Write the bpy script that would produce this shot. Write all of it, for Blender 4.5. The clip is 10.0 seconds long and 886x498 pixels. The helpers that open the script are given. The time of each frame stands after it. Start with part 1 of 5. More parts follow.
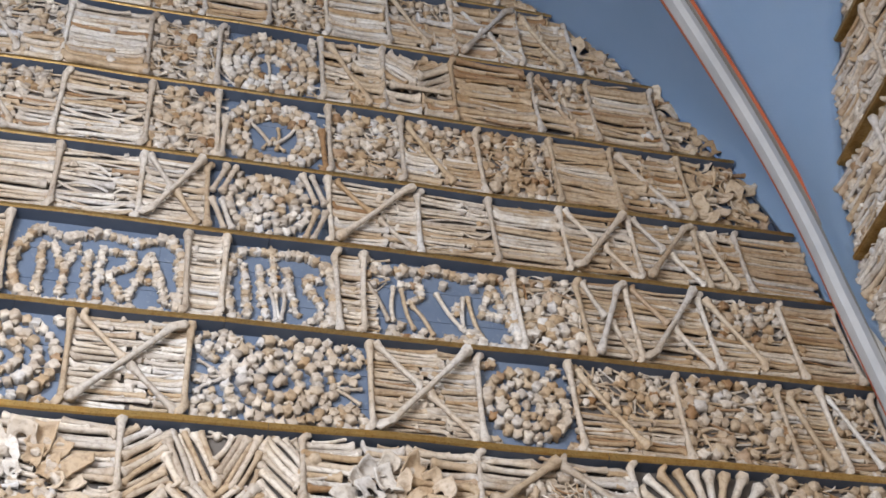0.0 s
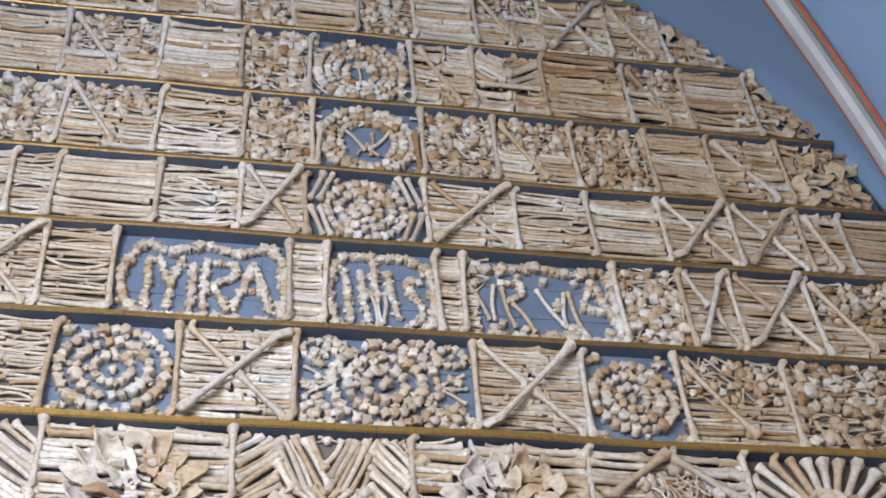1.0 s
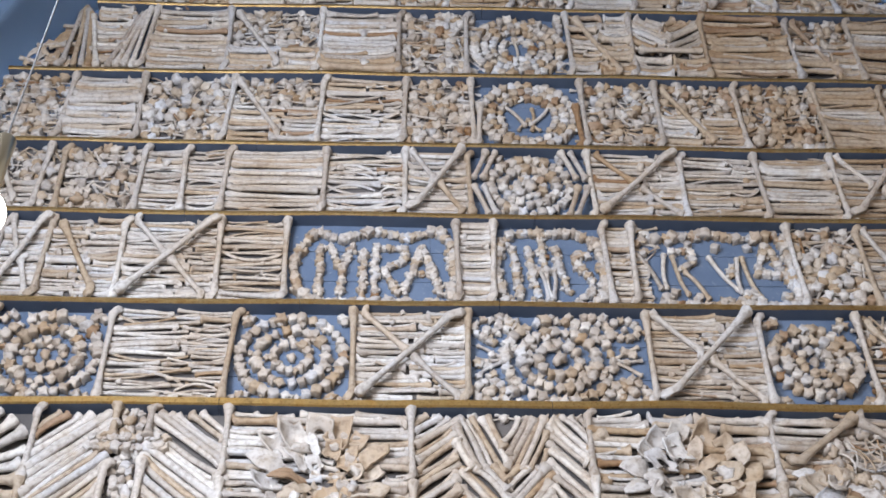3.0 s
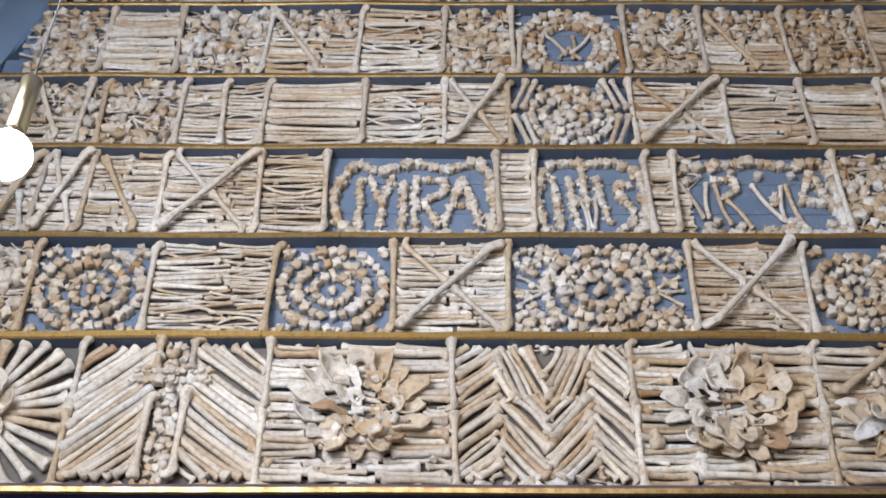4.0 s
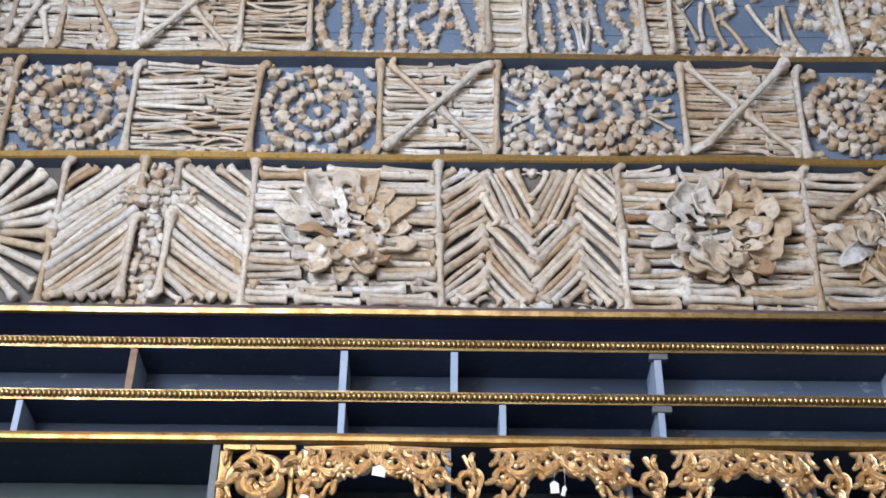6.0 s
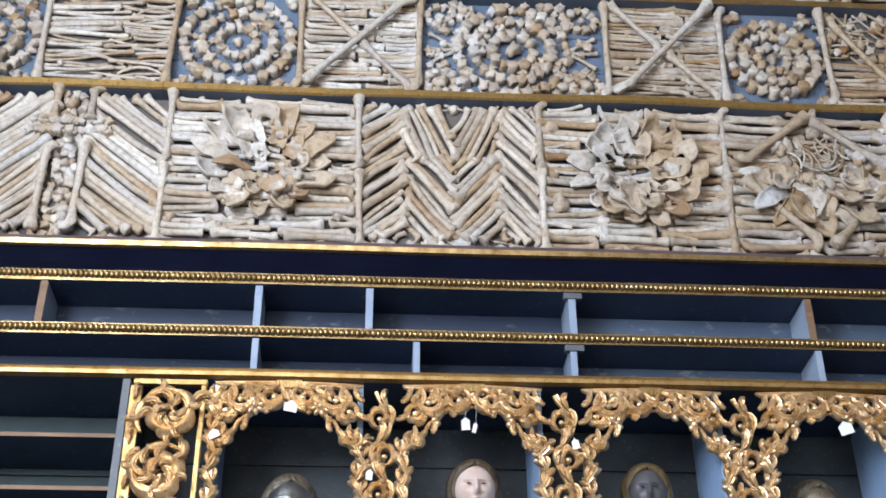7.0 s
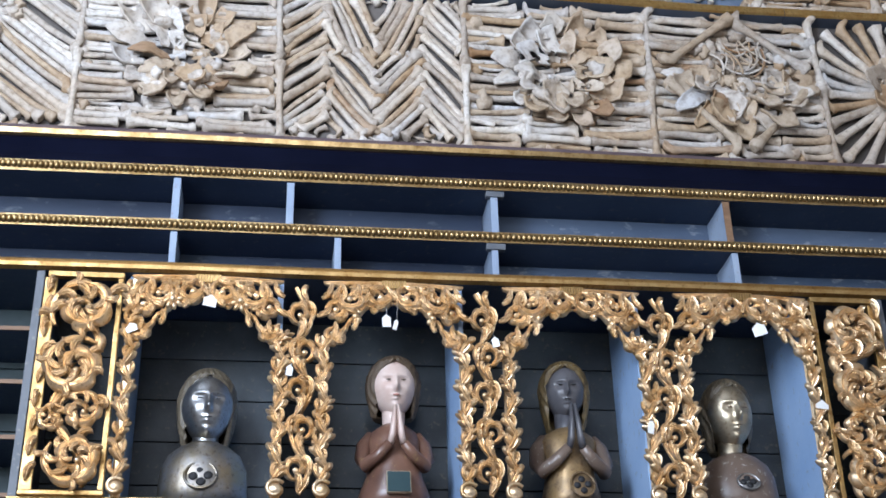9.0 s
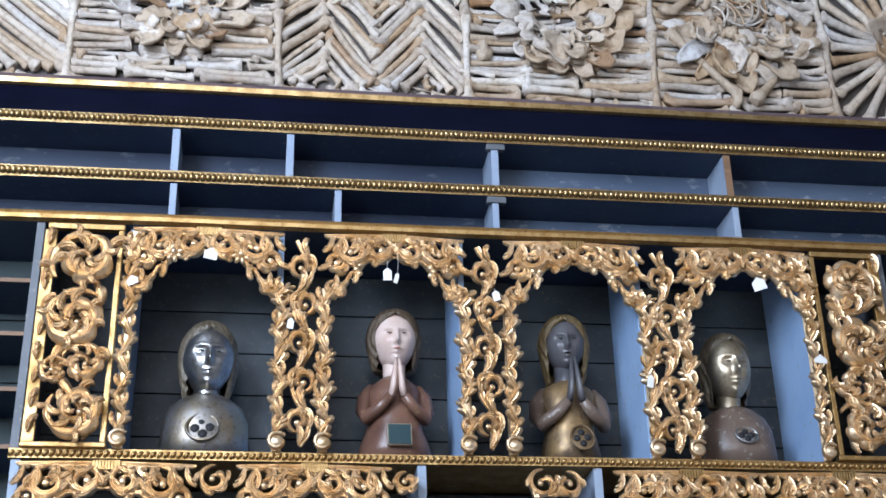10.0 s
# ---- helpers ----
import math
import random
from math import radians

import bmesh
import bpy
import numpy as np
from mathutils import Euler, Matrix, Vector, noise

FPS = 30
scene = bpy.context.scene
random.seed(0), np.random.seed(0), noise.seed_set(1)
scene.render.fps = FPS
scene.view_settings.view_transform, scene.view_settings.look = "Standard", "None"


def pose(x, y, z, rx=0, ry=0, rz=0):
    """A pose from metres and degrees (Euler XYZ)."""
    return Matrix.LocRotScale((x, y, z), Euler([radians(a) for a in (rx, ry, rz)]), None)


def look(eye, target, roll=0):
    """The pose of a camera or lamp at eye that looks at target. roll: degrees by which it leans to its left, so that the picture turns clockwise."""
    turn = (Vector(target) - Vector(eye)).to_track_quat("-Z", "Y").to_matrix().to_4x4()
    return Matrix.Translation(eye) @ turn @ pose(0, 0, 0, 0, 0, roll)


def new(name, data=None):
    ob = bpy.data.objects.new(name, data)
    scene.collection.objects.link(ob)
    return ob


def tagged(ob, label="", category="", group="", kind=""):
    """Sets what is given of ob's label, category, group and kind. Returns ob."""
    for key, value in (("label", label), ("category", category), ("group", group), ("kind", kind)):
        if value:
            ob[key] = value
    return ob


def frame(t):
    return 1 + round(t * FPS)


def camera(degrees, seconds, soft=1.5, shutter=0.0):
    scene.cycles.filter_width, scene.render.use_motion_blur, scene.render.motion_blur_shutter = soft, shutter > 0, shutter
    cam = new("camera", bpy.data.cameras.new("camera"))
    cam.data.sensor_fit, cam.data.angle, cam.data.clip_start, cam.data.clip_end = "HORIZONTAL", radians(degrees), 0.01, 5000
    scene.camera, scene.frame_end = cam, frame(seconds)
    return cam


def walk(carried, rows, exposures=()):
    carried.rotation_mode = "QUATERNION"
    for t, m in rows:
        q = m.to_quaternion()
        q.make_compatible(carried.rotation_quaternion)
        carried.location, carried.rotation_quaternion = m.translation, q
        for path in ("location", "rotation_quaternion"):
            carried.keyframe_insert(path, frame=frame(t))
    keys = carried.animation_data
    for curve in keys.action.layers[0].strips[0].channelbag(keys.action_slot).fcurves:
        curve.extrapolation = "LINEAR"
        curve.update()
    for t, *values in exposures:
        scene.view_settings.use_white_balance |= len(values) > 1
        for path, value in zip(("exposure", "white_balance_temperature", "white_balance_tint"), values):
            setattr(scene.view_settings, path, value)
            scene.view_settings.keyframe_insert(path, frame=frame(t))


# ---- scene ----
cam = camera(37.55, 10.0, soft=1.65, shutter=0.25)
# seconds, x, y, z, yaw, pitch, roll
ROWS = [
    (0.0, -0.830, -4.262, 1.498, -19.71, 46.91, 7.62),
    (0.5, -0.825, -4.267, 1.496, -16.85, 46.99, 6.86),
    (1.0, -0.844, -4.275, 1.492, -13.53, 47.29, 5.80),
    (1.5, -0.857, -4.272, 1.497, -10.52, 47.59, 4.69),
    (2.0, -0.868, -4.276, 1.501, -7.76, 47.66, 3.61),
    (2.5, -0.849, -4.278, 1.503, -4.92, 47.45, 2.30),
    (4.0, -0.776, -4.283, 1.526, 0.69, 43.45, -0.58),
    (4.5, -0.774, -4.265, 1.541, 1.15, 41.57, -0.73),
    (5.0, -0.762, -4.257, 1.556, 1.50, 39.29, -0.96),
    (5.5, -0.761, -4.252, 1.565, 1.24, 37.29, -0.95),
    (7.0, -0.706, -4.242, 1.586, -3.56, 32.66, 0.42),
    (7.5, -0.688, -4.250, 1.599, -5.39, 31.48, 0.96),
    (8.0, -0.702, -4.241, 1.600, -6.85, 30.43, 1.38),
    (8.5, -0.720, -4.236, 1.609, -7.56, 29.12, 1.50),
    (9.0, -0.735, -4.223, 1.612, -7.89, 27.88, 1.52),
    (9.5, -0.754, -4.215, 1.622, -8.17, 26.75, 1.52),
    (10.0, -0.763, -4.226, 1.635, -8.22, 25.50, 1.42),
]
walk(cam, [(t, pose(x, y, z, 90 + pitch, 0, yaw) @ pose(0, 0, 0, 0, 0, -roll)) for t, x, y, z, yaw, pitch, roll in ROWS],
     [(0.0, -0.25, 6750, 15), (1.2, -0.24, 6250, 14), (2.6, -0.28, 5950, 16), (4.2, -0.36, 6450, 14), (5.5, -0.40, 6300, 14), (7.2, -0.32, 6050, 12), (10.0, -0.29, 5650, 12)])

# ---- light: daylight through tall windows behind and to the west ----
world = bpy.data.worlds.new("world")
scene.world = world
world.use_nodes = True
sky = world.node_tree.nodes.new("ShaderNodeTexSky")
sky.sky_type, sky.sun_disc = "NISHITA", False
sky.sun_elevation, sky.sun_rotation = radians(38), radians(200)
world.node_tree.links.new(sky.outputs[0], world.node_tree.nodes["Background"].inputs[0])
world.node_tree.nodes["Background"].inputs[1].default_value = 0.15


def window_light(name, m, w, h, power, color):
    data = bpy.data.lights.new(name, "AREA")
    data.shape, data.size, data.size_y, data.energy, data.color = "RECTANGLE", w, h, power, color
    lamp = new(name, data)
    lamp.matrix_world = m
    return lamp


window_light("window_light_west", look((-3.12, -4.6, 4.6), (-0.6, -1.2, 4.9)), 1.5, 3.4, 460, (0.84, 0.92, 1.0))
window_light("window_light_south", look((-0.9, -7.92, 4.6), (-0.6, 0.0, 4.8)), 2.6, 4.0, 225, (1.0, 0.97, 0.93))

# ---- materials ----
def material(name, rough=0.6, metal=0.0):
    m = bpy.data.materials.new(name)
    m.use_nodes = True
    nt = m.node_tree
    b = nt.nodes["Principled BSDF"]
    b.inputs["Roughness"].default_value, b.inputs["Metallic"].default_value = rough, metal
    return m, nt, b


def node(nt, kind, **values):
    n = nt.nodes.new(kind)
    for k, v in values.items():
        n.inputs[k].default_value = v
    return n


def noise_tex(nt, scale, detail=4.0, rough=0.55, stretch=None, space="Object"):
    co = nt.nodes.new("ShaderNodeTexCoord")
    n = node(nt, "ShaderNodeTexNoise", Scale=scale, Detail=detail, Roughness=rough)
    if stretch:
        mp = node(nt, "ShaderNodeMapping", Scale=stretch)
        nt.links.new(co.outputs[space], mp.inputs[0])
        nt.links.new(mp.outputs[0], n.inputs["Vector"])
    else:
        nt.links.new(co.outputs[space], n.inputs["Vector"])
    return n


def ramp(nt, source, stops):
    r = nt.nodes.new("ShaderNodeValToRGB")
    e = r.color_ramp.elements
    e[0].position, e[0].color = stops[0][0], (*stops[0][1], 1)
    e[1].position, e[1].color = stops[-1][0], (*stops[-1][1], 1)
    for pos, c in stops[1:-1]:
        x = e.new(pos)
        x.color = (*c, 1)
    nt.links.new(source, r.inputs[0])
    return r


def mixed(nt, fac, a, b, mode="MIX"):
    m = nt.nodes.new("ShaderNodeMix")
    m.data_type, m.blend_type = "RGBA", mode
    for sock, v in ((m.inputs[0], fac), (m.inputs[6], a), (m.inputs[7], b)):
        if isinstance(v, (float, int)):
            sock.default_value = v
        elif isinstance(v, tuple):
            sock.default_value = (*v, 1)
        else:
            nt.links.new(v, sock)
    return m.outputs[2]


def bump(nt, b, height, strength, distance):
    n = node(nt, "ShaderNodeBump", Strength=strength, Distance=distance)
    nt.links.new(height, n.inputs["Height"])
    nt.links.new(n.outputs[0], b.inputs["Normal"])


def bone_material(name, stops, joined=False):
    """joined: the tone changes from island to island of one mesh, not from object to object."""
    m, nt, b = material(name, 0.52)
    info = nt.nodes.new("ShaderNodeObjectInfo")
    pos = nt.nodes.new("ShaderNodeNewGeometry")
    tone = ramp(nt, pos.outputs["Random Per Island"] if joined else info.outputs["Random"], stops)
    big = node(nt, "ShaderNodeTexNoise", Scale=1.6, Detail=3.0)
    nt.links.new(pos.outputs["Position"], big.inputs["Vector"])
    fine = node(nt, "ShaderNodeTexNoise", Scale=38.0, Detail=5.0, Roughness=0.65)
    nt.links.new(pos.outputs["Position"], fine.inputs["Vector"])
    area = ramp(nt, big.outputs["Fac"], [(0.38, (1, 1, 1)), (0.68, (0.82, 0.72, 0.60))])
    dirt = ramp(nt, fine.outputs["Fac"], [(0.28, (0.50, 0.43, 0.37)), (0.52, (1, 1, 1)), (0.9, (1.06, 1.04, 1.0))])
    c = mixed(nt, 1.0, tone.outputs[0], area.outputs[0], "MULTIPLY")
    c = mixed(nt, 0.85, c, dirt.outputs[0], "MULTIPLY")
    mid = node(nt, "ShaderNodeTexNoise", Scale=9.0, Detail=4.0, Roughness=0.6)
    nt.links.new(pos.outputs["Position"], mid.inputs["Vector"])
    stain = ramp(nt, mid.outputs["Fac"], [(0.48, (1.05, 1.05, 1.06)), (0.60, (0.93, 0.86, 0.76)), (0.72, (0.66, 0.48, 0.30))])
    c = mixed(nt, 0.5, c, stain.outputs[0], "MULTIPLY")
    nt.links.new(c, b.inputs["Base Color"])
    bump(nt, b, fine.outputs["Fac"], 0.7, 0.005)
    return m


PALE_TONES = [(0.0, (0.64, 0.59, 0.53)), (0.16, (0.44, 0.39, 0.34)), (0.32, (0.68, 0.64, 0.59)), (0.48, (0.50, 0.47, 0.44)), (0.62, (0.72, 0.68, 0.62)), (0.74, (0.56, 0.56, 0.57)), (0.88, (0.48, 0.40, 0.31)), (1.0, (0.46, 0.37, 0.27))]
BROWN_TONES = [(0.0, (0.55, 0.46, 0.35)), (0.4, (0.42, 0.30, 0.18)), (0.7, (0.60, 0.53, 0.44)), (1.0, (0.30, 0.17, 0.075))]
BONE, BONE_DARK = bone_material("bone", PALE_TONES), bone_material("brown_bone", BROWN_TONES)
BONE_FAR, BONE_DARK_FAR = bone_material("heaped_bone", PALE_TONES, True), bone_material("heaped_brown_bone", BROWN_TONES, True)


def painted(name, a, c, rough=0.6, scale=6.0, wear=None, bump_d=0.002, stretch=None):
    m, nt, b = material(name, rough)
    n = noise_tex(nt, scale, 6.0, 0.6, stretch)
    n2 = noise_tex(nt, scale * 9, 4.0, 0.6, stretch)
    col = ramp(nt, n.outputs["Fac"], [(0.3, a), (0.7, c)]).outputs[0]
    if wear:
        w = ramp(nt, n2.outputs["Fac"], [(0.60, (0, 0, 0)), (0.72, (1, 1, 1))])
        col = mixed(nt, w.outputs[0], col, wear)
    nt.links.new(col, b.inputs["Base Color"])
    bump(nt, b, n2.outputs["Fac"], 0.4, bump_d)
    return m


def gilt(name, a, c, rough, metal=1.0):
    m, nt, b = material(name, rough, metal)
    n = noise_tex(nt, 14.0, 5.0, 0.6, space="Object")
    n2 = noise_tex(nt, 90.0, 4.0, 0.6)
    col = ramp(nt, n.outputs["Fac"], [(0.32, a), (0.66, c)]).outputs[0]
    w = ramp(nt, n2.outputs["Fac"], [(0.30, (0.30, 0.16, 0.07)), (0.46, (1, 1, 1))])
    col = mixed(nt, 0.55, col, w.outputs[0], "MULTIPLY")
    nt.links.new(col, b.inputs["Base Color"])
    r = ramp(nt, n.outputs["Fac"], [(0.3, (rough + 0.14,) * 3), (0.7, (rough - 0.06,) * 3)])
    nt.links.new(r.outputs[0], b.inputs["Roughness"])
    bump(nt, b, n2.outputs["Fac"], 0.35, 0.0025)
    return m


GOLD = gilt("gilded_wood", (0.62, 0.418, 0.20), (0.88, 0.705, 0.49), 0.40, 0.90)
GOLD_WARM = gilt("warm_ledge_gilding", (0.50, 0.29, 0.085), (0.68, 0.46, 0.18), 0.40)
GOLD_OLD = gilt("worn_gilding", (0.36, 0.215, 0.075), (0.54, 0.37, 0.16), 0.46)
BLUE_BOARD = painted("blue_painted_board", (0.095, 0.135, 0.210), (0.145, 0.190, 0.268), 0.65, 5.0, (0.22, 0.25, 0.30))
UNDER = painted("grey_blue_ledge_paint", (0.050, 0.066, 0.10), (0.085, 0.105, 0.145), 0.6, 4.0)
NAVY = painted("dark_blue_paint", (0.017, 0.030, 0.064), (0.034, 0.054, 0.100), 0.55, 4.0, (0.07, 0.08, 0.10))
# Near-black base and little gloss put the hollow's deep shade into its colour.
FRIEZE = painted("black_blue_frieze_shade", (0.0030, 0.0040, 0.012), (0.0052, 0.0066, 0.018), 0.9, 4.0)
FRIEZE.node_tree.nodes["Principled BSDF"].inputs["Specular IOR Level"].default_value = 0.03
BAY = painted("dark_teal_grey_paint", (0.028, 0.048, 0.054), (0.058, 0.086, 0.094), 0.6, 5.0)
DARK_POST = painted("dark_grey_post_paint", (0.075, 0.085, 0.10), (0.13, 0.14, 0.16), 0.55, 6.0, (0.2, 0.19, 0.18))
SLATE = painted("slate_grey_paint", (0.012, 0.019, 0.026), (0.062, 0.073, 0.080), 0.6, 6.0, (0.10, 0.095, 0.075))
# Brighter, bluer than POST: the daylight on the niche sides is in the colour.
NICHE_SIDE = painted("daylit_partition_blue", (0.25, 0.37, 0.58), (0.34, 0.46, 0.65), 0.55, 4.0, (0.24, 0.28, 0.34))
POST = painted("pale_blue_grey_paint", (0.23, 0.29, 0.40), (0.31, 0.37, 0.46), 0.55, 6.0, (0.22, 0.17, 0.13))
BROWN = painted("bare_brown_wood", (0.14, 0.075, 0.04), (0.24, 0.14, 0.075), 0.6, 8.0, stretch=(1, 6, 6))
VAULT = painted("blue_vault_plaster", (0.33, 0.49, 0.70), (0.38, 0.53, 0.73), 0.8, 1.2, bump_d=0.004)
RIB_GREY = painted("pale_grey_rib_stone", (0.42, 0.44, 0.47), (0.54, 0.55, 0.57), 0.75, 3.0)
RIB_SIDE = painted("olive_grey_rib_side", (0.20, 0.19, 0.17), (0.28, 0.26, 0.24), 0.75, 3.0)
RED = painted("red_painted_edge", (0.46, 0.10, 0.045), (0.56, 0.15, 0.07), 0.7, 5.0)
PLASTER = painted("pale_plaster", (0.44, 0.42, 0.40), (0.52, 0.50, 0.47), 0.85, 2.0)
STONE_FLOOR = painted("grey_stone_floor", (0.20, 0.18, 0.16), (0.30, 0.27, 0.24), 0.5, 3.0)

# ---- building helpers ----
def mesh_from(bm, name, *mats, smooth=False):
    me = bpy.data.meshes.new(name)
    bm.normal_update()
    bm.to_mesh(me)
    bm.free()
    for m in mats:
        me.materials.append(m)
    if smooth:
        for p in me.polygons:
            p.use_smooth = True
    return me


def box(bm, x0, x1, y0, y1, z0, z1, mat=0):
    vs = [bm.verts.new(c) for c in ((x0, y0, z0), (x1, y0, z0), (x1, y1, z0), (x0, y1, z0), (x0, y0, z1), (x1, y0, z1), (x1, y1, z1), (x0, y1, z1))]
    for q in ((0, 3, 2, 1), (4, 5, 6, 7), (0, 1, 5, 4), (1, 2, 6, 5), (2, 3, 7, 6), (3, 0, 4, 7)):
        bm.faces.new([vs[i] for i in q]).material_index = mat


def profile_bar(bm, x0, x1, profile, steps=1, wobble=0.0, seed=0.0):
    """A bar along x with a closed profile of (y, z, material) corners; the material is that of the face that follows the corner."""
    rings = []
    for i in range(steps + 1):
        x = x0 + (x1 - x0) * i / steps
        dz = wobble * noise.noise((x * 1.3, seed, 0.0))
        dy = wobble * 0.6 * noise.noise((x * 1.7, seed, 7.0))
        rings.append([bm.verts.new((x, y + dy, z + dz)) for y, z, _ in profile])
    n = len(profile)
    for a, b in zip(rings, rings[1:]):
        for i in range(n):
            bm.faces.new((a[i], a[(i + 1) % n], b[(i + 1) % n], b[i])).material_index = profile[i][2]
    bm.faces.new(rings[0][::-1])
    bm.faces.new(rings[-1])
    bmesh.ops.recalc_face_normals(bm, faces=bm.faces[:])


def crease(bm, angle=0.6):
    """Keeps the carved grooves and ridges crisp under smooth shading."""
    bm.normal_update()
    for e in bm.edges:
        if len(e.link_faces) == 2 and e.calc_face_angle(0.0) > angle:
            e.smooth = False


def part(name, bm, mat, parent, label="", smooth=False, bevel=0.0):
    if bevel:
        bmesh.ops.bevel(bm, geom=bm.edges[:], offset=bevel, segments=2, affect="EDGES", profile=0.6)
    mats = mat if isinstance(mat, (list, tuple)) else [mat]
    ob = new(name, mesh_from(bm, name, *mats, smooth=smooth))
    ob.parent = parent
    if parent is not None:
        ob.location = -parent.matrix_basis.translation if parent.parent is None else -(parent.matrix_basis.translation + parent.parent.matrix_basis.translation)
    if label:
        ob["label"] = label
    return ob


def base(name, x, y, z, **tags):
    ob = new(name)
    ob.empty_display_size = 0.1
    ob.location = (x, y, z)
    return tagged(ob, **tags)


def boxes(name, spans, mat, parent=None, bevel=0.0, label=""):
    bm = bmesh.new()
    for s in spans:
        box(bm, *s)
    return part(name, bm, mat, parent, label, bevel=bevel)


STEM_SECTION = ((-1.0, 0.0), (-0.72, 0.75), (-0.36, 0.55), (0.0, 1.0), (0.36, 0.55), (0.72, 0.75), (1.0, 0.0), (0.0, -0.7))


def sweep(bm, pts, widths, depths, sides=6, mat=0, up=Vector((0, -1, 0)), section=None):
    """A solid strip along pts; widths lie in the plane across 'up', depths along it."""
    rings = []
    pts = [Vector(p) for p in pts]
    section = section or [(math.cos(2 * math.pi * k / sides), math.sin(2 * math.pi * k / sides)) for k in range(sides)]
    sides = len(section)
    for i, p in enumerate(pts):
        t = (pts[min(i + 1, len(pts) - 1)] - pts[max(i - 1, 0)]).normalized()
        side = t.cross(up).normalized()
        u = side.cross(t).normalized()
        rings.append([bm.verts.new(p + side * (widths[i] * a) + u * (depths[i] * b)) for a, b in section])
    for a, b in zip(rings, rings[1:]):
        for k in range(sides):
            f = bm.faces.new((a[k], a[(k + 1) % sides], b[(k + 1) % sides], b[k]))
            f.material_index = mat
            f.smooth = True
    for r in (rings[0][::-1], rings[-1]):
        f = bm.faces.new(r)
        f.material_index = mat


def blob(bm, c, r, mat=0, seg=8, rings=6, turn=None):
    """An ellipsoid with half axes r round c."""
    m = Matrix.Translation(c) @ (turn.to_4x4() if turn else Matrix()) @ Matrix.Diagonal((*r, 1))
    res = bmesh.ops.create_uvsphere(bm, u_segments=seg, v_segments=rings, radius=1.0, matrix=m)
    for f in {f for v in res["verts"] for f in v.link_faces}:
        f.material_index = mat
        f.smooth = True


# ---- structure: the vaulted room ----
MID, SPRING, RADIUS, SHIFT = -0.2, 6.0, 3.8, 0.67
HALF = RADIUS - SHIFT
BACK = 0.075


def arch_half(z):
    """Half the width of the north wall at the height z."""
    if z <= SPRING:
        return HALF
    return math.sqrt(max(RADIUS**2 - (z - SPRING) ** 2, 0)) - SHIFT


def arch_outline(n):
    top = SPRING + math.sqrt(RADIUS**2 - SHIFT**2)
    a_end = math.atan2(top - SPRING, SHIFT)
    right = [(MID - SHIFT + RADIUS * math.cos(a_end * i / n), SPRING + RADIUS * math.sin(a_end * i / n)) for i in range(n + 1)]
    return right, [(2 * MID - x, z) for x, z in right]


def plate(name, outline, y0, y1, mat, kind="structure", label="", category="wall"):
    bm = bmesh.new()
    a = [bm.verts.new((x, y0, z)) for x, z in outline]
    b = [bm.verts.new((x, y1, z)) for x, z in outline]
    bm.faces.new(a)
    bm.faces.new(b[::-1])
    for i in range(len(a)):
        j = (i + 1) % len(a)
        bm.faces.new((a[j], a[i], b[i], b[j]))
    bmesh.ops.recalc_face_normals(bm, faces=bm.faces[:])
    return tagged(part(name, bm, mat, None), label, category, "", kind)


right, left = arch_outline(24)
wall_north = plate("wall_north", [(MID - HALF, 0.0), (MID + HALF, 0.0)] + right + left[-2::-1], BACK + 0.012, BACK + 0.4, NAVY,
                   label="arched end wall boarded in blue behind the bones")

# side walls: the west one with a tall window opening, the south one with a wide one
X_W, X_E, Y_S, TOP = MID - HALF, MID + HALF, -7.6, 10.4
WEST = [(X_W - 0.4, X_W, -3.5, 0.4, 0, TOP), (X_W - 0.4, X_W, Y_S, -5.7, 0, TOP), (X_W - 0.4, X_W, -5.7, -3.5, 0, 2.8), (X_W - 0.4, X_W, -5.7, -3.5, 6.4, TOP)]
tagged(boxes("wall_west", WEST, PLASTER), "plastered side wall with a tall window opening", "wall", "", "structure")
tagged(boxes("wall_east", [(X_E, X_E + 0.4, Y_S, 0.4, 0, TOP)], PLASTER), "plastered side wall under the vault", "wall", "", "structure")
SOUTH = [(X_W, -3.0, Y_S - 0.4, Y_S, 0, TOP), (0.0, X_E, Y_S - 0.4, Y_S, 0, TOP), (-3.0, 0.0, Y_S - 0.4, Y_S, 0, 2.6), (-3.0, 0.0, Y_S - 0.4, Y_S, 6.6, TOP)]
tagged(boxes("wall_south", SOUTH, PLASTER), "plastered end wall with a wide window opening", "wall", "", "structure")
tagged(boxes("floor", [(X_W, X_E, Y_S, 0.0, -0.2, 0.0)], STONE_FLOOR), "grey stone floor of the chamber", "floor", "", "structure")
tagged(boxes("ceiling", [(X_W - 0.4, X_E + 0.4, Y_S - 0.4, 0.5, TOP, TOP + 0.2)], PLASTER), "plain slab above the vault", "ceiling", "", "structure")


# vault: wall arch, diagonal rib, side arch and the blue webs between them
def rib_point(s, sign):
    """A point of the diagonal rib, s from the springing (0) to the crown (1)."""
    a = s * 1.05
    drop = (1 - math.cos(a)) ** 1.15
    half, depth = HALF - 0.035 - 6.8 * drop, 0.09 + 5.4 * drop
    return Vector((MID + sign * half, -depth, 6.30 + 2.9 * math.sin(a) ** 0.97))


def wall_point(s, sign):
    z = SPRING + 0.1 + (SPRING + math.sqrt(RADIUS**2 - SHIFT**2) - SPRING - 0.12) * math.sin(s * math.pi / 2)
    return Vector((MID + sign * arch_half(z), 0.07, z))


def side_point(s, sign):
    a = s * 1.04
    return Vector((MID + sign * (HALF - 0.02), -0.22 - 4.9 * (1 - math.cos(a)), 5.7 + 3.5 * math.sin(a)))


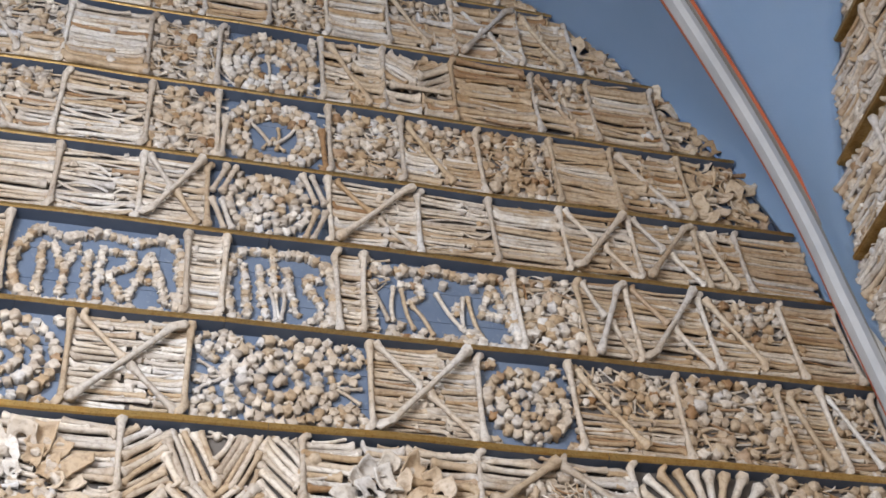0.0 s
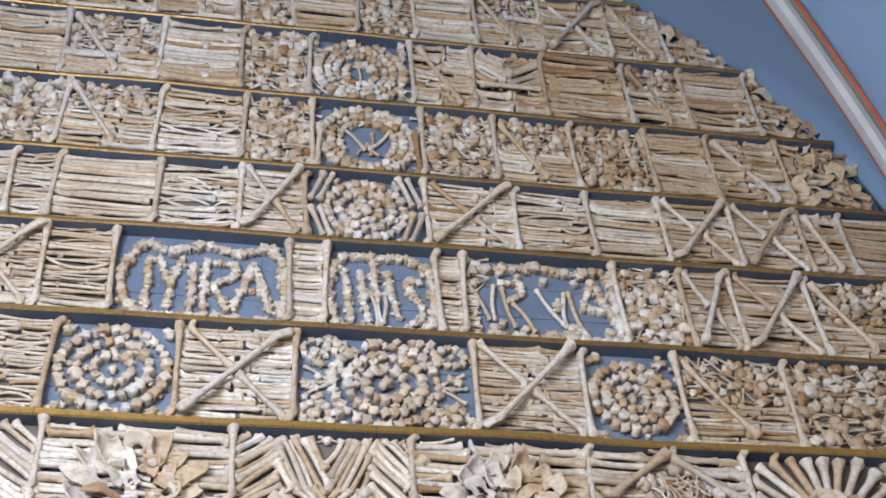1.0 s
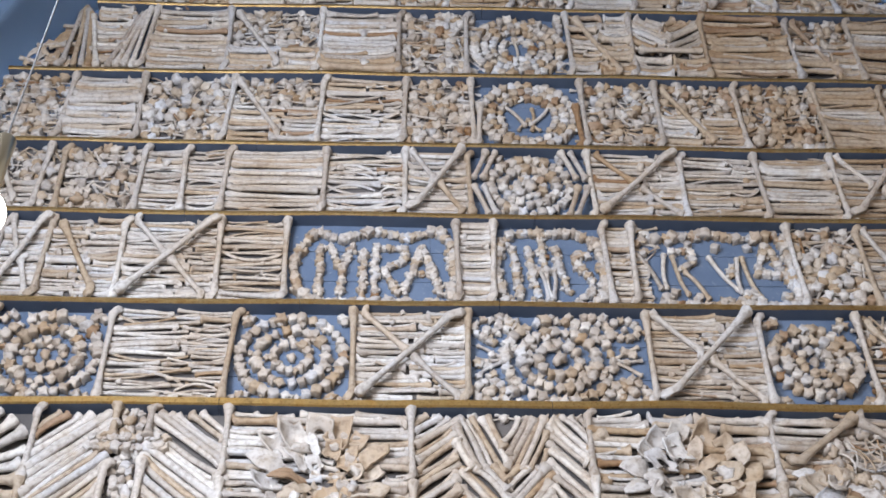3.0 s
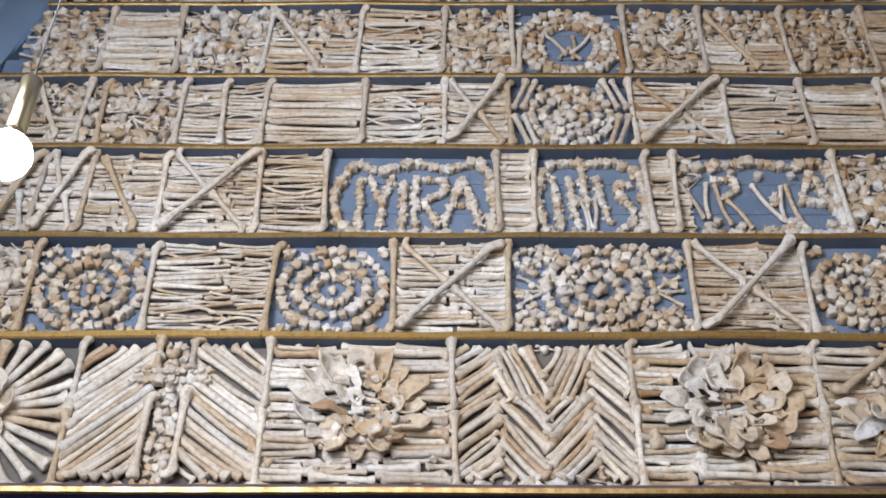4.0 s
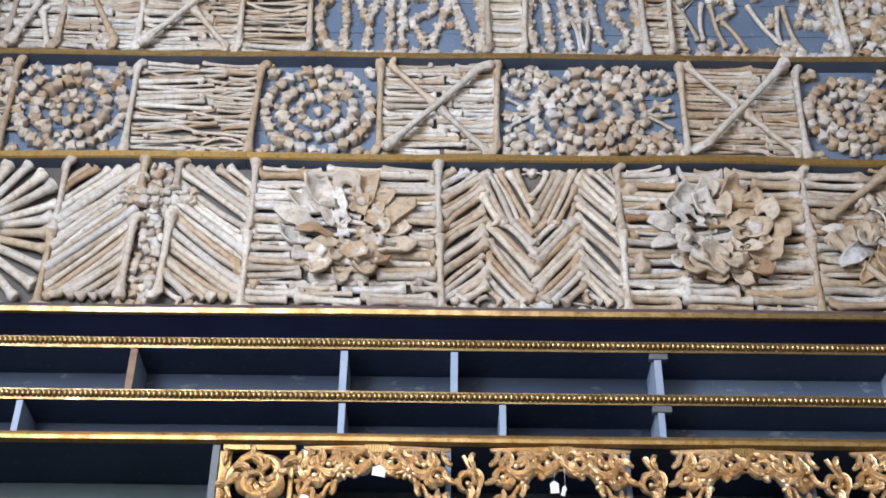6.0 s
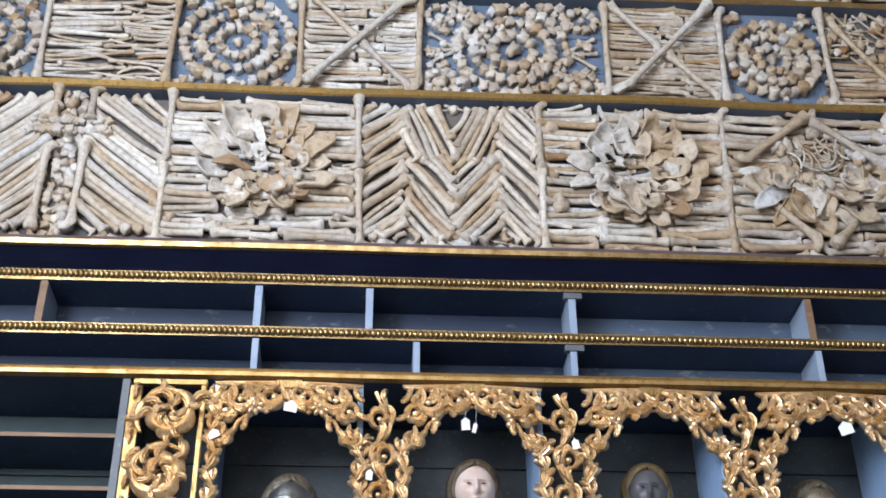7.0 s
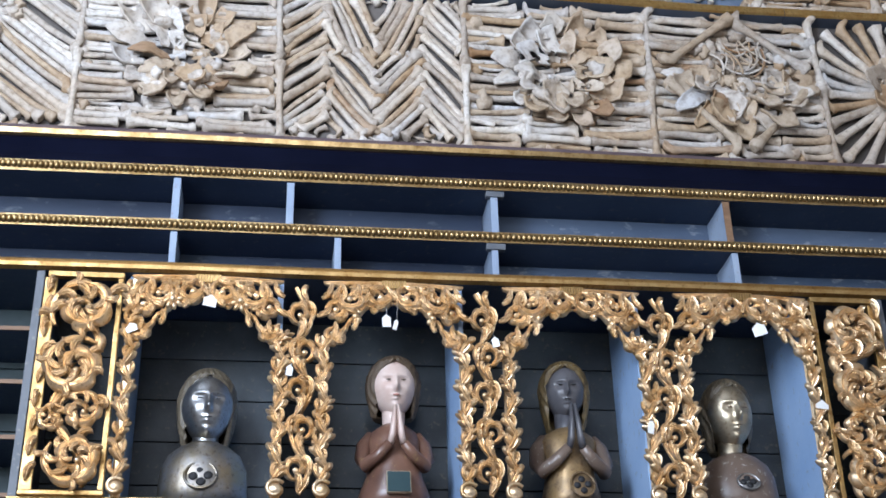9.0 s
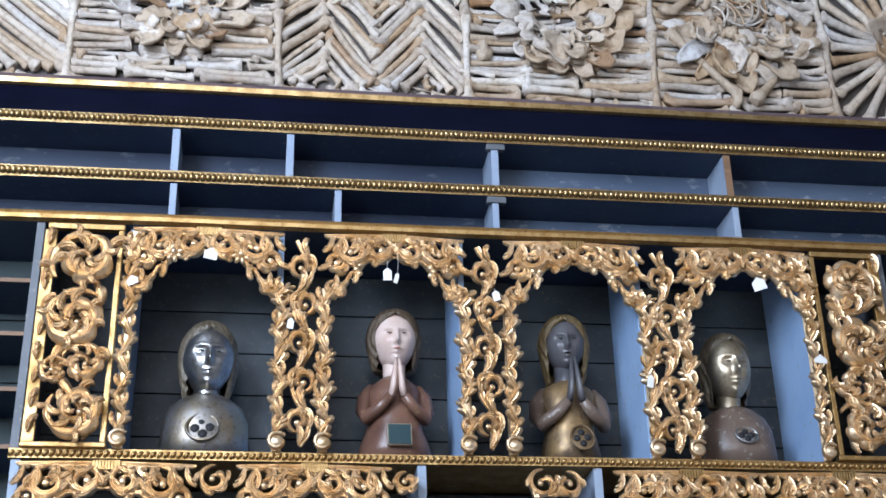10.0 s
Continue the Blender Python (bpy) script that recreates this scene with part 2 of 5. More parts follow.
def rib_back(s, sign):
    return rib_point(s, sign) + Vector((sign * 0.05, 0.05, 0.06))


def web(name, f, g, sign, n=28, m=10):
    bm = bmesh.new()
    grid = []
    for i in range(n + 1):
        s = i / n
        a, b = f(s, sign), g(s, sign)
        row = []
        for j in range(m + 1):
            t = j / m
            p = a.lerp(b, t)
            p.z += 0.10 * math.sin(math.pi * t) * s
            row.append(bm.verts.new(p))
        grid.append(row)
    for i in range(n):
        for j in range(m):
            bm.faces.new((grid[i][j], grid[i + 1][j], grid[i + 1][j + 1], grid[i][j + 1])).smooth = True
    bmesh.ops.solidify(bm, geom=bm.faces[:], thickness=0.06)
    return tagged(part(name, bm, VAULT, None, smooth=True), "blue painted plaster web of the vault", "vault", "", "structure")


for sign, side in ((1, "east"), (-1, "west")):
    web("vault_web_" + side, wall_point, rib_back, sign)
    web("vault_side_web_" + side, rib_back, side_point, sign)


def rib(sign):
    """A rib with a pale rounded nose, olive side hollows and red edges, continued down as a shaft in the corner."""
    path = [Vector((MID + sign * (HALF - 0.035 + 0.02 * k), -0.09, 6.30 - z)) for k, z in ((3, 2.0), (2, 1.3), (1, 0.6))]
    path += [rib_point(i / 30, sign) for i in range(31)]
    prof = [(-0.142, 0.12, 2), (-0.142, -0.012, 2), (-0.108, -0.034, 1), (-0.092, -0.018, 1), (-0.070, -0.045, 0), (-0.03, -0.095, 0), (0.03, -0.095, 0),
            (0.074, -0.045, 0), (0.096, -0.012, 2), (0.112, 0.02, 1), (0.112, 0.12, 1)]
    bm = bmesh.new()
    rings = []
    for i, p in enumerate(path):
        t = (path[min(i + 1, len(path) - 1)] - path[max(i - 1, 0)]).normalized()
        out = Vector((sign * 0.72, 0.69, 0.0))
        out = (out - t * out.dot(t)).normalized()
        side = t.cross(out).normalized()
        rings.append([bm.verts.new(p + side * (a * 0.62) + out * (b * 0.72)) for a, b, _ in prof])
    for a, b in zip(rings, rings[1:]):
        for k in range(len(prof)):
            bm.faces.new((a[k], a[(k + 1) % len(prof)], b[(k + 1) % len(prof)], b[k])).material_index = prof[k][2]
    bm.faces.new(rings[0])
    bm.faces.new(rings[-1][::-1])
    bmesh.ops.recalc_face_normals(bm, faces=bm.faces[:])
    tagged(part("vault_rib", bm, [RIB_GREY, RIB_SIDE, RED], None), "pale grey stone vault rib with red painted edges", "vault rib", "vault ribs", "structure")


rib(1)

# ---- bone shapes, one unit long along x ----
def shaft(name, rings, sides=7):
    """rings: x, half width, half height, y offset, z offset, lobes."""
    bm = bmesh.new()
    loops = []
    for x, a, b, dy, dz, lobe in rings:
        loop = []
        for k in range(sides):
            t = 2 * math.pi * k / sides
            r = 1 + lobe * math.cos(2 * t)
            loop.append(bm.verts.new((x, dy + a * r * math.cos(t), dz + b * r * math.sin(t))))
        loops.append(loop)
    for p, q in zip(loops, loops[1:]):
        for k in range(sides):
            bm.faces.new((p[k], q[k], q[(k + 1) % sides], p[(k + 1) % sides])).smooth = True
    bm.faces.new(loops[0])
    bm.faces.new(loops[-1][::-1])
    bmesh.ops.recalc_face_normals(bm, faces=bm.faces[:])
    return bm


def bone_pair(name, make):
    """The same shape in the pale and the brown bone material."""
    out = []
    for mat in (BONE, BONE_DARK):
        bm = make()
        out.append(mesh_from(bm, name, mat, smooth=True))
    return out


THIGH = bone_pair("thigh_bone", lambda: shaft("t", [(-0.5, 0.35, 0.5, 0, 0.75, 0), (-0.482, 0.85, 0.85, 0, 0.8, 0), (-0.45, 0.90, 0.95, 0, 0.55, 0), (-0.41, 0.72, 0.80, 0, -0.05, 0), (-0.37, 0.62, 0.75, 0, -0.15, 0),
        (-0.28, 0.54, 0.56, 0.05, 0, 0), (0.0, 0.50, 0.52, 0.18, 0, 0), (0.28, 0.54, 0.56, 0.05, 0, 0), (0.40, 0.72, 0.80, 0, 0, 0.05), (0.46, 1.00, 1.20, 0, 0, 0.2), (0.487, 0.95, 1.12, 0, 0, 0.25), (0.5, 0.5, 0.7, 0, 0, 0.3)]))
SHIN = bone_pair("shin_bone", lambda: shaft("s", [(-0.5, 0.65, 0.8, 0, 0, 0.1), (-0.475, 1.0, 1.12, 0, 0, 0.1), (-0.44, 0.95, 1.0, 0, 0, 0.1), (-0.36, 0.66, 0.68, 0, 0.05, 0), (-0.2, 0.55, 0.56, 0, 0.10, 0),
        (0.1, 0.52, 0.54, 0, 0.06, 0), (0.36, 0.54, 0.56, 0, 0, 0), (0.45, 0.74, 0.80, 0, 0, 0), (0.485, 0.72, 0.80, 0, 0, 0.1), (0.5, 0.45, 0.5, 0, 0, 0)]))
THIN = bone_pair("thin_bone", lambda: shaft("n", [(-0.5, 0.5, 0.55, 0, 0, 0), (-0.47, 0.85, 0.80, 0, 0.15, 0), (-0.40, 0.52, 0.52, 0, 0.05, 0), (-0.15, 0.50, 0.50, 0.1, -0.20, 0), (0.12, 0.48, 0.50, 0.1, -0.30, 0),
        (0.36, 0.46, 0.46, 0, 0.0, 0), (0.46, 0.78, 0.72, 0, 0.2, 0), (0.5, 0.4, 0.45, 0, 0.1, 0)], 6))
RIBB = bone_pair("curved_rib", lambda: shaft("r", [(x, 0.40, 0.46, 0, 2.6 * (0.25 - x * x) * 4 - 1.3, 0) for x in (-0.5, -0.42, -0.28, -0.1, 0.1, 0.28, 0.42, 0.5)], 6))


def vertebra_shape(prof):
    bm = bmesh.new()
    n = 9
    loops = []
    for y, k in ((0.55, 0.80), (0.40, 1.0), (0.05, 0.82), (-0.34, 0.98), (-0.52, 0.74)):
        loops.append([bm.verts.new((0.5 * k * prof[i] * math.cos(2 * math.pi * i / n), y, 0.5 * k * prof[i] * math.sin(2 * math.pi * i / n))) for i in range(n)])
    for p, q in zip(loops, loops[1:]):
        for i in range(n):
            bm.faces.new((p[i], q[i], q[(i + 1) % n], p[(i + 1) % n]))
    bm.faces.new(loops[0])
    c = bm.verts.new((0, -0.40, 0))
    for i in range(n):
        bm.faces.new((loops[-1][i], c, loops[-1][(i + 1) % n]))
    bmesh.ops.recalc_face_normals(bm, faces=bm.faces[:])
    return bm


def lump_shape(seed):
    def make():
        bm = bmesh.new()
        bmesh.ops.create_icosphere(bm, subdivisions=2, radius=0.5)
        for v in bm.verts:
            v.co *= 1 + 0.75 * noise.noise(v.co * 3.1 + Vector((seed, 0, 0)))
        return bm
    return make


def blade_shape(seed, hole=0.0, thick=1.0):
    """A cupped, rounded plate with thick lips, like a shoulder blade or, with a hole, half a hip bone."""
    def make():
        rng = random.Random(seed)
        bm = bmesh.new()
        n = 14
        jag = [rng.uniform(-0.2, 0.2) * (1.7 if thick > 1 else 1.0) for _ in range(n)]
        loops = []
        for k, (rad, lip) in enumerate(((0.12 + hole, 0.0), (0.26 + hole * 0.6, -0.02), (0.42, 0.02), (0.50, -0.07 * thick), (0.535, -0.02), (0.50, 0.05 * thick), (0.40, 0.10 * thick), (0.24 + hole * 0.6, 0.06 * thick), (0.12 + hole, 0.06 * thick))):
            loop = []
            for i in range(n):
                t = 2 * math.pi * i / n
                f = min(1.0, rad * 2)
                r = rad * (1 + f * (0.26 * math.cos(t) - 0.20 * math.cos(2 * t + seed) + 0.10 * math.sin(3 * t + 2 * seed) + jag[i]))
                x, z = r * 1.15 * math.cos(t), r * 0.85 * math.sin(t)
                y = lip - (0.45 * x * x * (1 if seed % 2 else -0.8) + 0.6 * z * z) / thick + 0.12 * math.sin(5 * x + seed) + 0.07 * math.sin(9 * z + seed)
                loop.append(bm.verts.new((x, y, z)))
            loops.append(loop)
        for a, b in zip(loops, loops[1:]):
            for i in range(n):
                bm.faces.new((a[i], b[i], b[(i + 1) % n], a[(i + 1) % n]))
        if hole:
            for i in range(n):
                bm.faces.new((loops[-1][i], loops[0][i], loops[0][(i + 1) % n], loops[-1][(i + 1) % n]))
        else:
            bm.faces.new(loops[0])
            bm.faces.new(loops[-1])
        bmesh.ops.recalc_face_normals(bm, faces=bm.faces[:])
        return bm
    return make


VERTS = [bone_pair("vertebra", lambda: vertebra_shape((1.05, 0.78, 0.92, 0.64, 1.36, 0.58, 1.14, 0.72, 1.00))), bone_pair("vertebra", lambda: vertebra_shape((0.98, 0.90, 0.98, 0.76, 1.08, 0.66, 1.22, 0.80, 0.94))),
         bone_pair("vertebra", lambda: vertebra_shape((1.10, 0.70, 1.00, 0.56, 1.20, 0.62, 1.44, 0.60, 0.90)))]
LUMPS = [bone_pair("knuckle_bone", lump_shape(s)) for s in (1.0, 5.0, 9.0)]
BLADES = [bone_pair("shoulder_blade", blade_shape(s, h)) for s, h in ((1, 0.0), (2, 0.0), (3, 0.09), (4, 0.0), (6, 0.10))]
HIPS = [bone_pair("hip_bone", blade_shape(s, h, 1.5)) for s, h in ((1, 0.0), (7, 0.0), (3, 0.07), (4, 0.0), (9, 0.09))]
LONG = (THIGH, THIGH, SHIN, SHIN, THIN)


class Panel:
    """One field of the bone wall: an Empty on its lower ledge, with each bone as a part."""

    def __init__(self, x0, x1, z0, z1, label, brown=0.15, seed=0, inside=None, r=0.0175, joined=False):
        self.x0, self.x1, self.z0, self.z1, self.brown = x0, x1, z0, z1, brown
        self.w, self.h, self.cx, self.cz = x1 - x0, z1 - z0, (x0 + x1) / 2, (z0 + z1) / 2
        self.rng = random.Random(seed)
        self.r, self.joined, self.heap = r, joined, []
        self.inside = inside or (lambda x, z: abs(x - MID) < arch_half(z) - 0.03)
        self.ob = base("bone_panel", self.cx, BACK, z0, label=label, category="bone panel", group="bone panels on the wall")

    def add(self, name, pair, x, z, y, angle, sx, sy, sz, roll=0.0, pitch=0.0):
        if not self.inside(x, z):
            return
        me = pair[1 if self.rng.random() < self.brown else 0]
        m = (Matrix.Translation((x - self.cx, y - BACK, z - self.z0)) @ Matrix.Rotation(-angle, 4, "Y") @ Matrix.Rotation(pitch, 4, "Z")
                           @ Matrix.Rotation(roll, 4, "X") @ Matrix.Diagonal((sx, sy, sz, 1)))
        if self.joined:
            self.heap.append((me, m))
            return
        ob = new(name, me)
        ob.parent = self.ob
        ob.matrix_basis = m

    def close(self):
        """Joins the bones of a far field into one part."""
        if not self.heap:
            return
        verts, faces, tones, flats, start = [], [], [], [], 0
        for me, m in self.heap:
            verts += [m @ v.co for v in me.vertices]
            dark = 1 if me.materials[0] == BONE_DARK else 0
            for q in me.polygons:
                faces.append([start + i for i in q.vertices])
                tones.append(dark)
                flats.append(q.use_smooth)
            start += len(me.vertices)
        mesh = bpy.data.meshes.new("bone_heap")
        mesh.from_pydata(verts, [], faces)
        mesh.materials.append(BONE_FAR)
        mesh.materials.append(BONE_DARK_FAR)
        mesh.polygons.foreach_set("material_index", tones)
        mesh.polygons.foreach_set("use_smooth", flats)
        ob = new("bone_heap", mesh)
        ob.parent = self.ob
        ob["kind"] = "stuff"

    def bone(self, x, z, angle, length, r, layer=0, kind=None, off=0.0):
        """A long bone in the plane of the wall; layer 1 lies on the bones of layer 0."""
        g = self.rng
        kind = kind or g.choice(LONG)
        y = BACK - r * 0.95 - layer * max(0.028, 1.15 * self.r) - off
        if g.random() < 0.5:
            angle += math.pi
        name = {id(THIGH): "thigh_bone", id(SHIN): "shin_bone", id(THIN): "thin_bone", id(RIBB): "curved_rib"}[id(kind)]
        self.add(name, kind, x, z, y, angle, length, r, r, g.uniform(-0.5, 0.5), g.uniform(-0.02, 0.02))

    def line(self, xa, za, xb, zb, r, layer=1, kind=None):
        self.bone((xa + xb) / 2, (za + zb) / 2, math.atan2(zb - za, xb - xa), math.hypot(xb - xa, zb - za), r, layer, kind)

    def vert(self, x, z, size, layer=0, spin=None):
        g = self.rng
        a = g.uniform(0, 6.3) if spin is None else spin
        s = size * g.uniform(0.85, 1.15)
        self.add("vertebra", g.choice(VERTS), x, z, BACK - s * 0.38 - layer * 0.03, a, s, s * 0.8, s, 0.0, g.uniform(-0.5, 0.5))

    def lump(self, x, z, size, layer=0):
        g = self.rng
        s = size * g.uniform(0.7, 1.3)
        self.add("knuckle_bone", g.choice(LUMPS), x, z, BACK - s * 0.42 - layer * 0.03, g.uniform(0, 6.3), s * g.uniform(0.9, 1.5), s, s, g.uniform(0, 6))

    def blade(self, x, z, size, angle, layer=0, tilt=0.0):
        g = self.rng
        self.brown, kept = self.brown + 0.35, self.brown
        self.add("shoulder_blade", g.choice(BLADES), x, z, BACK - size * 0.24 - layer * 0.03, angle, size, size * 0.8, size, g.uniform(-0.3, 0.3), tilt)
        self.brown = kept

    def hip(self, x, z, size, angle, layer, tilt, brown):
        """A thick ragged hip bone or shoulder blade, standing out from the wall on one end."""
        g = self.rng
        kept, self.brown = self.brown, brown
        self.add("hip_bone", g.choice(HIPS), x, z, BACK - size * 0.30 - layer * 0.03, angle, size * g.uniform(0.95, 1.2), size * 0.8, size * g.uniform(0.85, 1.15), g.uniform(-0.35, 0.35), tilt)
        self.brown = kept

    # -- fillings --
    def rows(self, x0, x1, z0, z1, r=None, length=0.30, keep=None, kinds=None, slope=0.065):
        """Courses of level bones, here and there with a thin bone or a knuckle wedged between."""
        g = self.rng
        r = r or self.r
        z = z0 + r * 0.65
        while z < z1 - r * 0.3:
            rr = r * g.uniform(0.70, 1.15)
            x = x0 + g.uniform(-0.015, 0.0)
            while x < x1 - 0.05:
                ln = min(length * g.uniform(0.75, 1.2), x1 - x + 0.01)
                if x1 - x - ln < 0.10:
                    ln = x1 - x
                cx = x + ln / 2
                if keep is None or keep(cx, z):
                    self.bone(cx + g.uniform(-0.01, 0.01), z + g.uniform(-0.16, 0.16) * rr, g.uniform(-slope, slope), ln * g.uniform(0.88, 1.02), rr * g.uniform(0.85, 1.15), 0, g.choice(kinds) if kinds else None, g.uniform(0, 0.8) * rr)
                    if g.random() < 0.10:
                        self.lump(cx + g.uniform(-0.5, 0.5) * ln, z + 0.6 * rr, rr * 1.7, 0.5)
                    if g.random() < 0.28:
                        self.bone(cx + g.uniform(-0.3, 0.3) * ln, z + 0.7 * rr, g.uniform(-0.25, 0.25), ln * g.uniform(0.4, 0.7), rr * 0.6, 0, THIN, rr * g.uniform(0.7, 1.3))
                x += ln
            z += rr * 1.20

    def slants(self, x0, x1, z0, z1, slope, r=0.027, gap=1.06):
        """Parallel slanting bones that fill the field from side to side."""
        g = self.rng
        w = x1 - x0
        ln = math.hypot(w, w * slope)
        z = z0 - abs(slope) * w / 2 + r
        while z < z1 + abs(slope) * w / 2:
            za, zb = z - slope * w / 2, z + slope * w / 2
            lo, hi = min(za, zb), max(za, zb)
            t0 = max(0.0, (z0 + r - lo) / max(hi - lo, 1e-6))
            t1 = min(1.0, (z1 - r - lo) / max(hi - lo, 1e-6))
            if t1 - t0 > 0.22:
                if slope < 0:
                    ta, tb = 1 - t1, 1 - t0
                else:
                    ta, tb = t0, t1
                da, db = g.uniform(-0.35, 0.35) * r, g.uniform(-0.35, 0.35) * r
                self.line(x0 + ta * w + g.uniform(-0.012, 0.012), za + (zb - za) * ta + da, x0 + tb * w + g.uniform(-0.012, 0.012), za + (zb - za) * tb + db, r * g.uniform(0.8, 1.2), g.uniform(0, 0.35), g.choice((THIGH, SHIN, SHIN, THIN)))
            z += r * gap * g.uniform(0.9, 1.1) * math.sqrt(1 + slope * slope)

    def ring(self, cx, cz, rx, rz, size, gap=0.80, layer=0, start=0.0, end=2 * math.pi):
        per = math.pi * (3 * (rx + rz) - math.sqrt((3 * rx + rz) * (rx + 3 * rz))) * (end - start) / (2 * math.pi)
        n = max(4, round(per / (size * gap)))
        for i in range(n):
            a = start + (end - start) * (i + self.rng.uniform(-0.15, 0.15)) / n
            x, z = cx + rx * math.cos(a), cz + rz * math.sin(a)
            if self.rng.random() < 0.85:
                self.vert(x, z, size, layer, self.rng.choice((-a, a, 1.57 - a)))
            else:
                self.lump(x, z, size * 0.7, layer)

    def chain(self, pts, size, layer=0, gap=0.50):
        for (xa, za), (xb, zb) in zip(pts, pts[1:]):
            n = max(1, round(math.hypot(xb - xa, zb - za) / (size * gap)))
            for i in range(n):
                t = (i + 0.5) / n
                x, z = xa + (xb - xa) * t, za + (zb - za) * t
                self.vert(x + self.rng.uniform(-0.006, 0.006), z, size * self.rng.uniform(0.75, 1.1), layer)
                if self.rng.random() < 0.5:
                    self.vert(x + self.rng.choice((-1, 1)) * size * 0.45, z + self.rng.uniform(-0.01, 0.01), size * 0.6, layer)

    def scatter(self, x0, x1, z0, z1, size=0.05, dense=1.0, kinds="vlb"):
        """Small mixed bones packed without order."""
        g = self.rng
        step = size * 0.78 / dense
        nx, nz = max(1, round((x1 - x0) / step)), max(1, round((z1 - z0) / step))
        for i in range(nx):
            for j in range(nz):
                x = x0 + (i + 0.5 + g.uniform(-0.35, 0.35)) * (x1 - x0) / nx
                z = z0 + (j + 0.5 + g.uniform(-0.35, 0.35)) * (z1 - z0) / nz
                k = g.choice(kinds)
                if k == "v":
                    self.vert(x, z, size)
                elif k == "l":
                    self.lump(x, z, size * 0.9)
                elif k == "r":
                    self.bone(x, z, g.uniform(-0.5, 0.5), size * g.uniform(1.6, 3.2), 0.009, 0, RIBB, g.uniform(0, 0.02))
                else:
                    self.bone(x, z, g.choice((g.uniform(-0.3, 0.3), g.uniform(0, 3.14))), size * g.uniform(1.5, 2.8), size * g.uniform(0.16, 0.24), 0, None, g.uniform(0, 0.02))

    def cross(self, r=0.0255, inset=0.03):
        a, b, c, d = self.x0 + inset, self.x1 - inset, self.z0 + 0.015, self.z1 - 0.015
        self.brown = 0.08
        self.line(a, d, self.cx - 0.01, self.cz + 0.012, r, 1, THIGH)
        self.line(self.cx + 0.012, self.cz - 0.012, b, c, r, 1, THIGH)
        self.line(a, c, b, d, r * 1.08, 2, THIGH)

    def upright(self, x, r=0.030, layer=1, lean=0.0):
        if self.h > 0.66:
            m = self.cz + self.rng.uniform(-0.03, 0.03)
            self.line(x - lean, self.z0, x, m, r, layer, THIGH)
            self.line(x, m, x + lean, self.z1, r, layer, THIGH)
        else:
            self.line(x - lean, self.z0 + 0.004, x + lean, self.z1 - 0.004, r, layer, THIGH)


def fill_h(p):
    p.rows(p.x0, p.x1, p.z0, p.z1, None, p.w if p.w < 0.52 else 0.36, slope=0.05)


def fill_r(p):
    p.rows(p.x0, p.x1, p.z0, p.z1, p.r * 0.88, min(0.34, p.w * 0.9), kinds=(RIBB, THIN, THIN, SHIN, SHIN), slope=0.12)


def fill_x(p):
    p.rows(p.x0, p.x1, p.z0, p.z1, None, min(0.34, p.w * 0.8))
    p.cross()


def fill_m(p):
    p.scatter(p.x0, p.x1, p.z0, p.z1, 0.060, 1.12, "vvlbbr")


def fill_n(p):
    """A mixed field: rows below, jumbled small bones above, one bone across."""
    zm = p.z0 + p.h * p.rng.uniform(0.4, 0.6)
    p.rows(p.x0, p.x1, p.z0, zm, None, p.w * 0.6)
    p.scatter(p.x0, p.x1, zm, p.z1, 0.052, 1.0, "vlbb")
    p.line(p.x0 + 0.03, p.z1 - 0.05, p.cx + 0.05, p.z0 + 0.06, 0.026, 1)


def fill_d(p):
    p.rows(p.x0, p.x1, p.z0, p.z1, None, p.w * 0.55)
    p.line(p.x0 + 0.05, p.z1 - 0.06, p.x1 - 0.08, p.z0 + 0.03, 0.028, 1, THIGH)


def fill_v(p):
    p.rows(p.cx - p.w * 0.25, p.cx + p.w * 0.25, p.z0, p.z1, None, p.w * 0.4)
    for s in (-1, 1):
        for k in range(4):
            t = 0.10 + 0.11 * k
            p.line(p.cx + s * p.w * (0.48 - t * 0.4), p.z1 - 0.02 - 0.03 * k, p.cx + s * p.w * (0.46 - t * 0.9), p.z0 + 0.02, 0.026, 1, SHIN)


def fill_z(p):
    p.rows(p.x0, p.x1, p.z0, p.z0 + p.h * 0.36, 0.036, p.w * 0.6)
    p.slants(p.x0, p.cx, p.z0 + p.h * 0.4, p.z1, -0.75, 0.033)
    p.slants(p.cx, p.x1, p.z0 + p.h * 0.4, p.z1, 0.75, 0.033)
    p.line(p.x0 + 0.03, p.z0 + p.h * 0.4, p.x1 - 0.02, p.z0 + p.h * 0.42, 0.028, 1)


def fill_s(p):
    """Shoulder blades heaped like scales."""
    g = p.rng
    n = max(3, round(p.w / 0.085))
    for j in range(7):
        for i in range(n):
            x = p.x0 + (i + 0.5 + g.uniform(-0.35, 0.35)) * p.w / n
            z = p.z0 + 0.04 + j * (p.h - 0.08) / 6 + g.uniform(-0.02, 0.02)
            p.blade(x, z, g.uniform(0.085, 0.135), g.uniform(-1.2, 1.2), 0, g.uniform(-0.4, 0.4))
            if g.random() < 0.5:
                p.bone(x, z + 0.03, g.uniform(-0.4, 0.4), g.uniform(0.12, 0.22), 0.024, 0.6)


